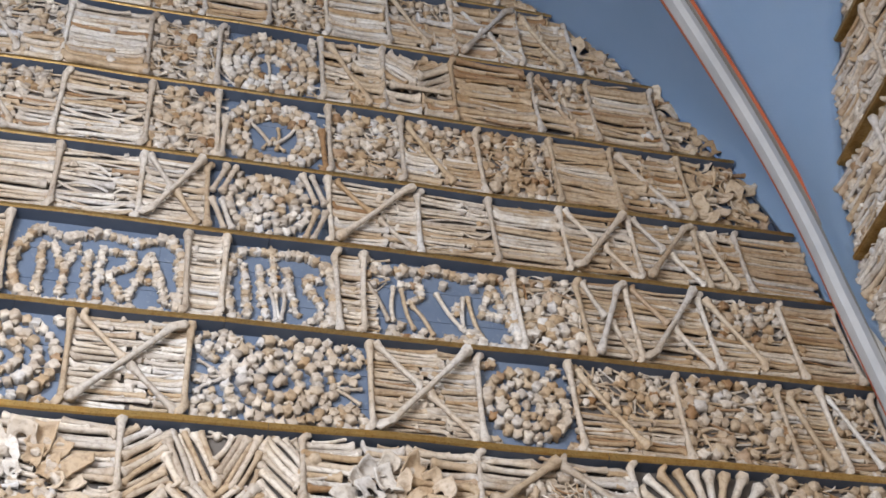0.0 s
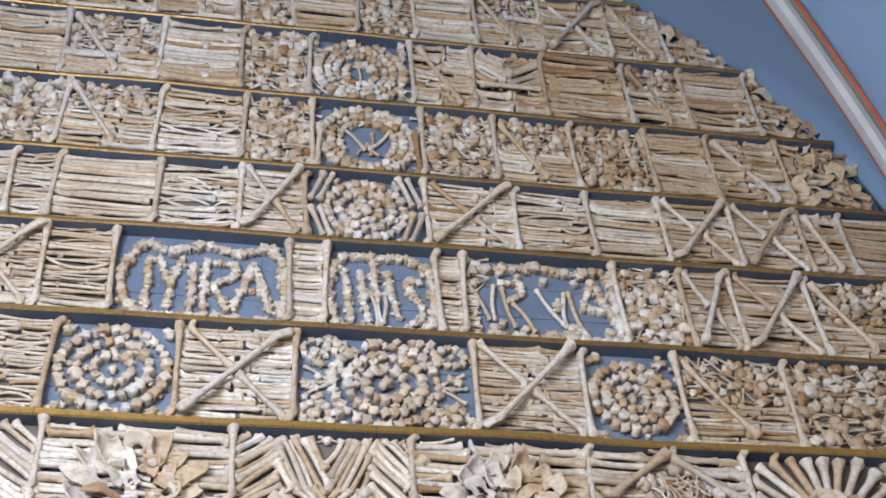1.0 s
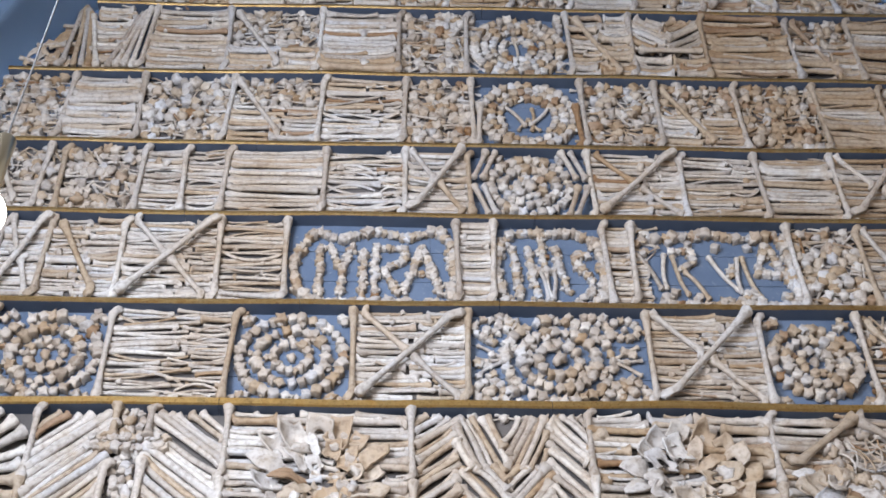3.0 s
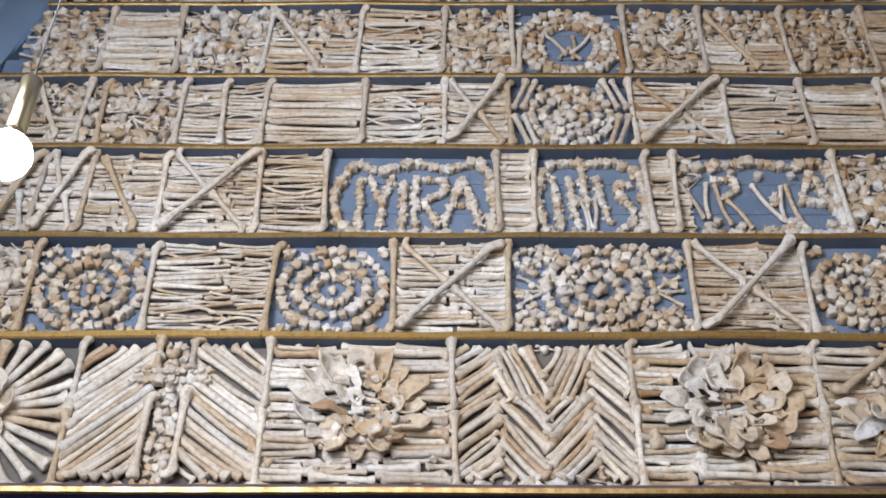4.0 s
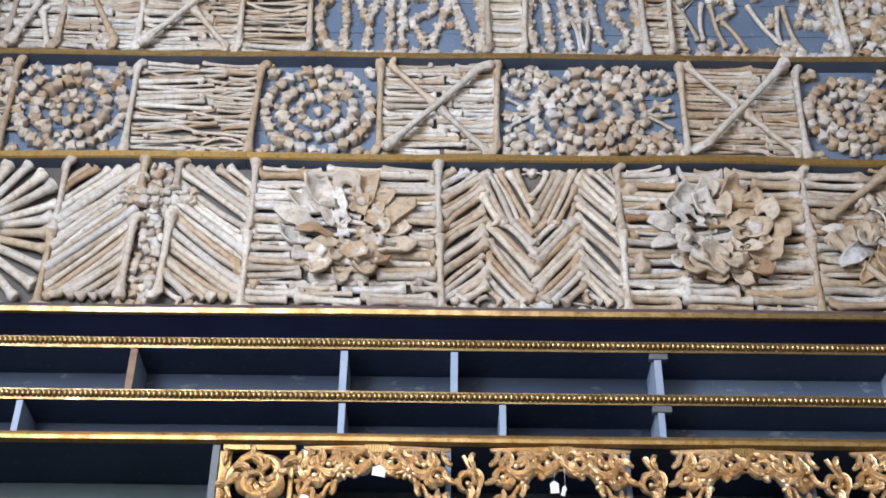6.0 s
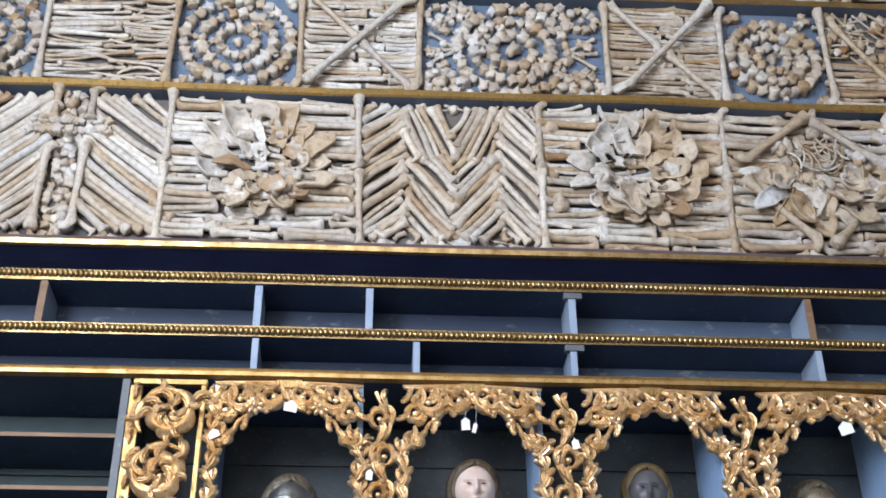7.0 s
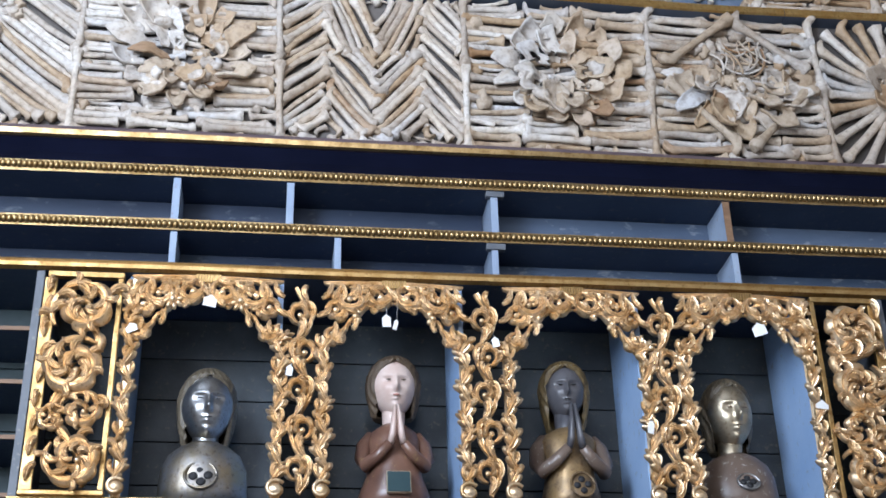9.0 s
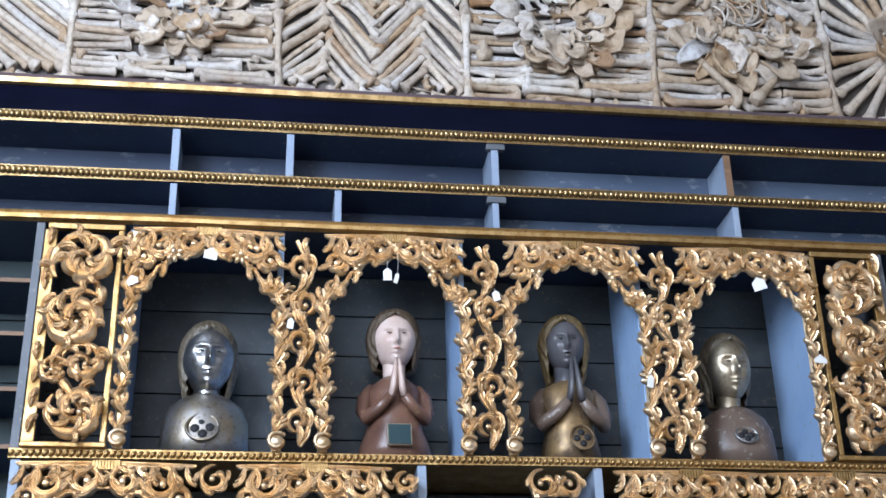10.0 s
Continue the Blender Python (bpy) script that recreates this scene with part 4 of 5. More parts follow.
bar("moulding", [(-0.30, 3.464, 1), (-0.600, 3.464, 0), (-0.612, 3.456, 0), (-0.606, 3.447, 0), (-0.618, 3.443, 0), (-0.618, 3.430, 0), (-0.600, 3.424, 1), (-0.12, 3.424, 1), (-0.12, 3.44, 1)], [GOLD_OLD, NAVY], "gilded moulding over the niches")
for lo, hi, y in ((3.6765, 3.8925, -0.215), (3.4645, 3.6355, -0.325)):
    for xa, xb, paint, told in ((UNIT_W, -0.036, STAINED, "stained dark blue back board of the shelves"), (-0.034, UNIT_E, PEELED, "peeling pale blue back board of the shelves")):
        bar("back_board", [(y + 0.018, hi, 0), (y, hi, 0), (y, lo, 0), (y + 0.018, lo, 0)], [paint], told, xa, xb, wobble=0.0)


def beading(board, z, y, step=0.0172):
    """A gilt strip of barrel beads, too many to count."""
    bm = bmesh.new()
    n = int((UNIT_E - UNIT_W) / step)
    for i in range(n):
        x = UNIT_W + (i + 0.5) * step
        ring = []
        for dx, r in ((-0.0085, 0.007), (-0.0058, 0.0125), (0.0, 0.0145), (0.0058, 0.0125), (0.0085, 0.007)):
            ring.append([bm.verts.new((x + dx, y - r * math.cos(a), z + r * 1.05 * math.sin(a))) for a in (-1.5, -0.8, 0.0, 0.8, 1.5)])
        for a, b in zip(ring, ring[1:]):
            for k in range(4):
                bm.faces.new((a[k], b[k], b[k + 1], a[k + 1])).smooth = True
    ob = part("beading", bm, BEAD_GILT, board, "gilded bead moulding")
    ob["kind"] = "stuff"


beading(upper_board, 3.919, -0.393)
beading(middle_board, 3.656, -0.493)

for x, front in ((-2.55, BROWN), (-1.821, BROWN), (-1.097, POST), (-0.719, POST), (-0.022, POST), (0.808, BROWN), (1.75, POST), (2.4, POST)):
    post = boxes("divider", [(x - 0.012, x + 0.012, -0.386, -0.2155, 3.677, 3.892)], POST, cabinet, 0.002, "pale blue grey divider")
    boxes("divider_edge", [(x - 0.0125, x + 0.0125, -0.390, -0.3865, 3.677, 3.892)], front, post, 0.001, "worn front edge of a divider")
for x, front in ((-2.139, POST), (-1.085, POST), (-0.561, POST), (-0.045, POST), (0.776, POST), (1.70, POST), (2.4, POST)):
    boxes("divider", [(x - 0.011, x + 0.011, -0.488, -0.3255, 3.466, 3.634)], POST, cabinet, 0.002, "pale blue grey divider")
# little corner blocks where the worn divider meets its shelf
for x, z, y in ((-0.020, 3.880, -0.392), (-0.043, 3.622, -0.490)):
    boxes("corner_block", [(x - 0.03, x + 0.034, y - 0.004, y + 0.02, z - 0.012, z + 0.011)], DARK_POST, cabinet, 0.004, "small worn grey corner block")

# niches
N_BACK, N_FRONT, N_LOW, N_TOP = -0.27, -0.592, 2.722, 3.423
for k in range(5):
    a, b = N_LOW + (N_TOP - N_LOW) * k / 5, N_LOW + (N_TOP - N_LOW) * (k + 1) / 5
    boxes("niche_plank", [(-1.47, 1.20, N_BACK, N_BACK + 0.02, a + 0.002, b - 0.002)], SLATE, cabinet, 0.0015, "slate grey back plank of the niches")
for x in (-1.457, -1.186, -0.738, -0.182, 0.382, 0.928, 1.195):
    wide = 0.024 if x in (-1.457, 1.195) else 0.018
    boxes("niche_partition", [(x - wide / 2, x + wide / 2, -0.597 if wide > 0.02 else -0.575, N_BACK - 0.001, N_LOW, N_TOP)], DARK_POST if wide > 0.02 else NICHE_SIDE, cabinet, 0.002, "blue partition of the niches")
bar("niche_shelf", [(-0.598, 2.721, 0), (-0.598, 2.694, 0), (-0.12, 2.694, 1), (-0.12, 2.721, 1)], [GOLD_OLD, NAVY], "shelf with a worn gilt edge", -1.47, 1.30)
bm = bmesh.new()
for i in range(150):
    x = -1.468 + i * 0.0184
    sweep(bm, [(x, -0.597, 2.700), (x + 0.006, -0.606, 2.7075), (x + 0.012, -0.597, 2.715)], [0.005, 0.0065, 0.005], [0.004, 0.006, 0.004], 5)
part("rope_moulding", bm, GOLD_OLD, cabinet, "worn gilded rope moulding", smooth=True)["kind"] = "stuff"
# side bays with narrow shelves, and the lower body
for x0, x1 in ((UNIT_W, -1.472), (1.210, UNIT_E)):
    for k in range(4):
        a = 2.60 + 0.206 * k
        boxes("bay_plank", [(x0, x1, -0.31, -0.29, a + 0.002, a + 0.204)], BAY, cabinet, 0.0015, "slate grey back plank of a side bay")
    for z in (2.735, 2.905, 3.075, 3.245):
        shelf = boxes("bay_shelf", [(x0, x1, -0.56, -0.311, z - 0.006, z + 0.006)], NAVY, cabinet, 0.001, "thin dark shelf of a side bay")
        boxes("bay_shelf_edge", [(x0, x1, -0.566, -0.5605, z - 0.0065, z + 0.0065)], BROWN, shelf, 0.001, "bare brown front edge of a thin shelf")
for k in range(3):
    a = 2.20 + 0.163 * k
    boxes("lower_plank", [(-1.47, 1.20, -0.29, -0.27, a + 0.002, a + 0.161)], SLATE, cabinet, 0.0015, "slate grey back plank of the lower niches")
boxes("plinth", [(UNIT_W, UNIT_E, -0.60, BACK, 0.0, 2.19)], NAVY, cabinet, 0.004, "dark blue panelled base of the cabinet")
for x in (-1.45, -0.315, 0.205, 1.19):
    boxes("lower_partition", [(x - 0.013, x + 0.013, -0.59, -0.291, 2.192, 2.692)], POST, cabinet, 0.002, "pale partition of the lower niches")


# ---- gilded carving ----
FACE = -0.612


def spiral(cx, cz, r, a0, turns, sgn, y, inner=0.16, n=26, bulge=0.012):
    pts = []
    for i in range(n + 1):
        t = i / n
        rr = r * (1 - (1 - inner) * t**0.9)
        a = a0 + sgn * 2 * math.pi * turns * t
        pts.append(Vector((cx + rr * math.cos(a), y - bulge * math.sin(math.pi * min(1, t * 1.2)), cz + rr * math.sin(a))))
    return pts


def frond(bm, pts, inner, outer, lift, sgn, lobes=6, lean=0.7, thick=0.010, notch=0.40):
    """A carved acanthus blade along a curve: smooth inside its bend, with slanting fluted lobes outside."""
    pts = [Vector(p) for p in pts]
    n = len(pts)
    cols = (-1.0, -0.72, -0.38, -0.08, 0.22, 0.50, 0.78, 1.0)
    flute = (0.0, 0.80, 0.55, 1.0, 0.58, 0.95, 0.50, 0.10)
    rows_ = []
    for i, p in enumerate(pts):
        t = i / (n - 1)
        tan = pts[min(i + 1, n - 1)] - pts[max(i - 1, 0)]
        tan = Vector((tan.x, 0, tan.z)).normalized()
        side = Vector((tan.z, 0, -tan.x)) * sgn
        env = math.sin(math.pi * (0.12 + 0.83 * t)) ** 0.8
        lobe = abs(math.sin(math.pi * lobes * t)) ** 0.6
        wo = outer * env * (notch + (1 - notch) * lobe)
        row = []
        for c, f in zip(cols, flute):
            q = p + side * (c * inner * env if c < 0 else c * wo) + tan * (lean * max(0.0, c) * wo)
            q.y = p.y - lift * env * f * (1.0 if c < 0.1 else 0.62 + 0.38 * lobe)
            row.append(bm.verts.new(q))
        a, b = row[-1].co, row[0].co
        row += [bm.verts.new((a.x, p.y + thick, a.z)), bm.verts.new((b.x, p.y + thick, b.z))]
        rows_.append(row)
    m = len(rows_[0])
    faces = []
    for a, b in zip(rows_, rows_[1:]):
        for k in range(m):
            faces.append(bm.faces.new((a[k], a[(k + 1) % m], b[(k + 1) % m], b[k])))
    faces += [bm.faces.new(rows_[0][::-1]), bm.faces.new(rows_[-1])]
    for f in faces:
        f.smooth = True
    bmesh.ops.recalc_face_normals(bm, faces=faces)


def leaf(bm, x, z, angle, length, width, curl=0.6, y=FACE, lobes=1):
    """A small acanthus leaf that curls sideways and lifts its tip towards the room."""
    pts, n = [], 13
    px, pz, a = x, z, angle
    for i in range(n):
        t = i / (n - 1)
        pts.append((px, y - 0.004 - 0.35 * width * math.sin(math.pi * t * 0.8) - 0.35 * width * t * t, pz))
        a += curl * (0.6 + 0.8 * t) / n
        px += length / n * math.cos(a)
        pz += length / n * math.sin(a)
    frond(bm, pts, width * 0.75, width * 1.35, width * 0.75, -1 if curl > 0 else 1, 3.0 if lobes else 1.0, 0.9, 0.006, 0.3)


def leaf_part(parent, *args):
    bm = bmesh.new()
    leaf(bm, *args)
    crease(bm, 0.75)
    part("leaf", bm, GOLD, parent)


def scroll(parent, cx, cz, r, a0, turns, sgn, width, leaves=4, seed=0, y=FACE):
    """A leafy volute with a bead in its eye and curling leaves on its outside."""
    rng = random.Random(seed)
    bm = bmesh.new()
    pts = spiral(cx, cz, r * 0.95, a0, turns, sgn, y, 0.20, 36, 0.010 + r * 0.15)
    n = len(pts)
    frond(bm, pts, width * 0.62, width * 1.10, width * 1.0, sgn, 5.0, 1.1, 0.010, 0.28)
    e = pts[-1]
    blob(bm, (e.x, e.y - 0.004, e.z), (width * 0.72, width * 0.7, width * 0.72), 0, 8, 6)
    crease(bm, 0.75)
    band = part("scroll", bm, GOLD, parent)
    for k in range(leaves):
        t = 0.14 + 0.55 * k / leaves
        p = pts[int(t * n)]
        a = a0 + sgn * 2 * math.pi * turns * t
        leaf_part(band, p.x, p.z, a + sgn * rng.uniform(0.9, 1.3), r * rng.uniform(0.70, 0.95), width * rng.uniform(0.78, 1.0), sgn * rng.uniform(0.6, 1.6), p.y + 0.004, 1)


def acanthus(parent, cx, cz, r, a0, turns, sgn, width, leaves, seed, y):
    """A large open volute: one fluted band winding to its eye, with clawed leaves springing from both sides."""
    rng = random.Random(seed)
    bm = bmesh.new()
    pts = spiral(cx, cz, r * 0.90, a0, turns + 0.15, sgn, y, 0.14, 76, 0.016)
    frond(bm, pts, r * 0.12, r * 0.24, r * 0.20, sgn, 9.0, 1.1, 0.012, 0.42)
    e = pts[-1]
    blob(bm, (e.x, e.y - 0.006, e.z), (width * 0.62, width * 0.6, width * 0.62), 0, 10, 8)
    crease(bm, 0.75)
    band = part("scroll", bm, GOLD, parent)
    n = len(pts)
    for k in range(leaves):
        t = 0.04 + 0.74 * k / leaves
        q = pts[int(t * (n - 1))]
        a = a0 + sgn * 2 * math.pi * (turns + 0.15) * t
        size = 1 - 0.45 * t
        leaf_part(band, q.x, q.z, a + sgn * (math.pi / 2 + 0.55 + rng.uniform(-0.15, 0.15)), r * 0.62 * size, r * 0.165 * size, sgn * rng.uniform(0.9, 1.9), q.y - 0.006, 1)
        if k % 2 == 0 and t < 0.5:
            leaf_part(band, q.x, q.z, a + sgn * (math.pi / 2 - 0.7), r * 0.40, r * 0.14, -sgn * rng.uniform(0.4, 1.4), q.y - 0.002, 1)


def leaf_strip(parent, x, z0, z1, width, seed=0):
    """A narrow upright of overlapping leaves wound like a rope, ending in a bead."""
    rng = random.Random(seed)
    bm = bmesh.new()
    sweep(bm, [(x, FACE + 0.012, z0), (x, FACE + 0.010, (z0 + z1) / 2), (x, FACE + 0.012, z1)], [width * 0.26] * 3, [0.010] * 3, 6)
    z, s = z0 + 0.045, 1
    while z < z1 - 0.02:
        top = min(0.098, z1 - z + 0.03) * rng.uniform(0.92, 1.05)
        pts = []
        for k in range(17):
            t = k / 16
            pts.append((x + s * width * (-0.34 + 0.62 * math.sin(math.pi * 0.62 * t)), FACE - 0.004 - 0.012 * math.sin(math.pi * t), z - 0.015 + top * t - 0.020 * t * t * t))
        frond(bm, pts, width * rng.uniform(0.16, 0.24), width * rng.uniform(0.30, 0.42), 0.012, s, rng.choice((2.0, 3.0, 4.0)), 1.0, 0.008, 0.2)
        leaf(bm, x - s * width * 0.05, z + 0.012, math.pi / 2 + s * rng.uniform(0.5, 1.1), rng.uniform(0.040, 0.056), width * 0.18, -s * rng.uniform(0.8, 2.0), FACE - 0.007, 1)
        z += rng.uniform(0.046, 0.062)
        s = -s
    crease(bm, 0.75)
    part("leaf_strip", bm, GOLD, parent)
    bm = bmesh.new()
    blob(bm, (x, FACE - 0.006, z0 + 0.022), (width * 0.46, 0.020, 0.021), 0, 12, 8)
    pts = spiral(x, z0 + 0.024, width * 0.52, 0.6, 1.1, 1, FACE - 0.014, 0.4, 14, 0.004)
    sweep(bm, pts, [0.006] * len(pts), [0.006] * len(pts), 5)
    part("bead_foot", bm, GOLD, parent)


def flower(parent, x, z, r):
    bm = bmesh.new()
    for i in range(8):
        a = i * math.pi / 4 + 0.2
        blob(bm, (x + r * 0.62 * math.cos(a), FACE - 0.018, z + r * 0.62 * math.sin(a)), (r * 0.44, 0.011, r * 0.24), 0, 8, 6, Matrix.Rotation(-a, 3, "Y"))
    blob(bm, (x, FACE - 0.026, z), (r * 0.34, 0.012, r * 0.34), 0, 8, 6)
    part("flower", bm, GOLD, parent)


def pillar(xa, xb, z0, z1, seed):
    """Two leaf strips with a band of open scrolls between them."""
    cx = (xa + xb) / 2
    w = 0.055
    ob = base("carved_pillar", cx, FACE, z0, label="gilded openwork pillar of carved leaves and scrolls between niches", category="carved pillar", group="carved pillars")
    leaf_strip(ob, xa + w / 2, z0, z1 - 0.19, w, seed)
    leaf_strip(ob, xb - w / 2, z0, z1 - 0.19, w, seed + 1)
    rng = random.Random(seed)
    lo, hi, turn = z0 + 0.015, z1 - 0.035, 0.122
    wave = [(cx + 0.026 * math.sin(math.pi * (z - lo) / turn), FACE + 0.002, z) for z in [lo + (hi - lo) * k / 48 for k in range(49)]]
    bm = bmesh.new()
    sweep(bm, wave, [0.0085 + 0.002 * math.sin(k * 0.9 + seed) for k in range(49)], [0.010] * 49, section=STEM_SECTION)
    crease(bm)
    part("stem", bm, GOLD, ob)
    k = 0
    while lo + turn * (k + 0.55) < hi:
        s = 1 if k % 2 == 0 else -1
        z = lo + turn * (k + 0.5)
        scroll(ob, cx - s * 0.006, z + 0.012, 0.036, -math.pi / 2, 1.05, -s, 0.0125, 2, seed + k)
        leaf_part(ob, cx + s * 0.026, z - 0.01, math.pi / 2 - s * 0.4, 0.068, 0.0145, s * 1.3, FACE - 0.004, 1)
        leaf_part(ob, cx + s * 0.018, z + 0.050, math.pi / 2 + s * 0.9, 0.064, 0.0140, -s * 1.6, FACE - 0.006, 1)
        leaf_part(ob, cx - s * 0.006, z - 0.055, math.pi / 2 - s * rng.uniform(0.6, 1.0), 0.058, 0.0130, s * 1.2, FACE - 0.002, 1)
        k += 1
    return ob


def valance(x0, x1, z1, seed, blossom=True):
    """The carved head of a niche: mirrored pairs of scrolls that leave a pointed opening."""
    cx, half = (x0 + x1) / 2, (x1 - x0) / 2
    ob = base("carved_arch", cx, FACE, z1, label="gilded carved arch of acanthus scrolls over a niche", category="carved arch", group="carved arches")
    for s in (-1, 1):
        q = seed * 20 + (3 if s > 0 else 0)
        def X(u):
            return cx + s * half * u
        scroll(ob, X(0.70), z1 - 0.070, 0.056, math.pi / 2, 1.25, -s, 0.0165, 3, q)
        scroll(ob, X(0.27), z1 - 0.062, 0.048, math.pi / 2, 1.25, s, 0.0150, 3, q + 1)
        scroll(ob, X(0.96), z1 - 0.115, 0.038, 0.0 if s > 0 else math.pi, 1.2, s, 0.0150, 2, q + 2)
        scroll(ob, X(0.98), z1 - 0.195, 0.032, math.pi / 2, 1.2, -s, 0.0135, 2, q + 4)
        bm = bmesh.new()
        rim = [(X(u), FACE - 0.010, z1 - dz) for u, dz in ((0.0, 0.085), (0.12, 0.079), (0.26, 0.088), (0.36, 0.098), (0.46, 0.094), (0.58, 0.112), (0.66, 0.138), (0.74, 0.142), (0.80, 0.160), (0.84, 0.190), (0.92, 0.214))]
        frond(bm, [Vector(rim[k]).lerp(Vector(rim[k + 1]), f / 4) for k in range(len(rim) - 1) for f in range(4)], 0.0065, 0.0150, 0.011, s, 9.0, 0.6, 0.008, 0.35)
        for u, dz, ang, ln in ((0.62, 0.022, -1.9, 0.055), (0.40, 0.020, -1.2, 0.055), (0.90, 0.022, -2.2, 0.06), (0.16, 0.020, -0.8, 0.05), (0.55, 0.085, -1.0, 0.045), (0.70, 0.125, -2.2, 0.05), (0.10, 0.050, -1.3, 0.042), (1.06, 0.02, -1.7, 0.06), (1.06, 0.09, -1.4, 0.06), (0.84, 0.165, -1.5, 0.045), (0.30, 0.080, -1.9, 0.04), (1.0, 0.15, -2.0, 0.05)):
            a = ang if s > 0 else math.pi - ang
            leaf_part(ob, X(u), z1 - dz, a, ln * 1.2, 0.0120, s * 1.3, FACE - 0.006, 1)
        crease(bm, 0.75)
        part("edging", bm, GOLD, ob)
        if blossom:
            flower(ob, X(0.52), z1 - 0.098, 0.032)
        else:
            for k in range(5):
                bm = bmesh.new()
                blob(bm, (X(0.60 + 0.05 * (k % 2)), FACE - 0.014, z1 - 0.092 - 0.013 * k), (0.011, 0.010, 0.010), 0, 7, 5)
                part("berry", bm, GOLD, ob)
    for k in range(9):
        x = cx + (k - 4) * 0.0085
        boxes("flute", [(x - 0.003, x + 0.003, FACE - 0.010, FACE + 0.004, z1 - 0.030, z1 - 0.004)], GOLD_OLD, ob)
    bm = bmesh.new()
    frond(bm, [(x0 - 0.035 + (x1 - x0 + 0.07) * k / 90, FACE + 0.004, z1 - 0.012) for k in range(91)], 0.009, 0.026, 0.012, 1, 14.0, 0.7, 0.008, 0.35)
    crease(bm, 0.75)
    part("top_leaf_band", bm, GOLD, ob)
    return ob


def tall_panel(x0, x1, z0, z1, s, seed):
    """A framed upright of three large acanthus scrolls."""
    cx, w = (x0 + x1) / 2, x1 - x0
    ob = base("openwork_carving", cx, FACE, z0, label="framed gilded panel of large openwork acanthus scrolls", category="carved panel", group="carved side panels")
    for name, x, y, a, b in (("frame_rail", x0 + 0.008, x1 - 0.002, z1 - 0.018, z1), ("frame_rail", x0, x1 - 0.002, z0, z0 + 0.014)):
        boxes(name, [(x, y, FACE - 0.006, FACE + 0.02, a, b)], GOLD_OLD, ob, 0.003)
    xr = x1 - 0.012 if s > 0 else x0 + 0.012
    boxes("frame_stile", [(xr - 0.008, xr + 0.008, FACE - 0.004, FACE + 0.02, z0 + 0.0145, z1 - 0.0185)], GOLD_OLD, ob, 0.003)
    xl = x0 + 0.018 if s > 0 else x1 - 0.018
    boxes("frame_board", [(xl - 0.018, xl + 0.018, FACE + 0.002, FACE + 0.02, z0 + 0.0145, z1 - 0.0185)], GOLD_OLD, ob, 0.003)
    h = z1 - z0
    m = cx + s * 0.004
    stem = [(m + s * 0.055 * math.sin(2 * math.pi * (0.04 + 0.92 * k / 40) * 1.75 + 0.6), FACE - 0.004, z0 + 0.02 + (h - 0.05) * k / 40) for k in range(41)]
    bm = bmesh.new()
    frond(bm, [Vector(stem[k]).lerp(Vector(stem[k + 1]), f / 2) for k in range(40) for f in range(2)], 0.012, 0.024, 0.016, s, 11.0, 1.0, 0.010, 0.3)
    crease(bm, 0.75)
    part("main_stem", bm, GOLD, ob)
    acanthus(ob, m + s * 0.004, z0 + h * 0.815, 0.106, -math.pi * 0.80, 1.45, -s, 0.0185, 10, seed, FACE - 0.012)
    acanthus(ob, m - s * 0.002, z0 + h * 0.545, 0.104, math.pi * 0.30, 1.50, s, 0.0185, 10, seed + 1, FACE - 0.014)
    acanthus(ob, m + s * 0.028, z0 + h * 0.350, 0.070, math.pi * 0.9, 1.35, -s, 0.0140, 7, seed + 2, FACE - 0.012)
    acanthus(ob, m - s * 0.050, z0 + h * 0.315, 0.052, 0.0, 1.3, s, 0.0125, 6, seed + 4, FACE - 0.008)
    acanthus(ob, m + s * 0.022, z0 + h * 0.145, 0.092, math.pi * 0.8, 1.40, s, 0.0160, 8, seed + 3, FACE - 0.012)
    rng = random.Random(seed)
    for k in range(9):
        z = z0 + h * (0.06 + 0.105 * k)
        leaf_part(ob, xl, z, math.pi / 2 + s * rng.uniform(0.0, 0.4), rng.uniform(0.05, 0.075), 0.0125, -s * rng.uniform(0.3, 1.4), FACE - 0.002, 2)
    for k in range(12):
        leaf_part(ob, m + rng.uniform(-0.07, 0.07), z0 + h * (0.05 + 0.90 * (k + rng.random()) / 12), rng.uniform(0, 6.3), rng.uniform(0.05, 0.080), 0.0165, rng.choice((-1, 1)) * 1.8, FACE - 0.010, 2)
    return ob


Z0, Z1 = 2.722, 3.421
tall_panel(-1.440, -1.205, Z0, Z1 - 0.006, 1, 11)
edge = base("carved_strip", -1.178, FACE, Z0, label="narrow gilded strip of carved leaves at a niche's side", category="carved strip", group="carved strips")
leaf_strip(edge, -1.176, Z0, Z1 - 0.02, 0.052, 21)
pillar(-0.762, -0.576, Z0, Z1, 31)
pillar(-0.207, -0.018, Z0, Z1, 41)
pillar(0.357, 0.534, Z0, Z1, 51)
edge = base("carved_strip", 0.918, FACE, Z0, label="narrow gilded strip of carved leaves at a niche's side", category="carved strip", group="carved strips")
leaf_strip(edge, 0.916, Z0, Z1 - 0.02, 0.050, 61)
tall_panel(0.945, 1.183, Z0, Z1 - 0.006, -1, 71)
valance(-1.150, -0.765, Z1, 5, blossom=True)
valance(-0.574, -0.210, Z1, 6, blossom=False)
valance(-0.016, 0.355, Z1, 7, blossom=False)
valance(0.536, 0.905, Z1, 8, blossom=False)
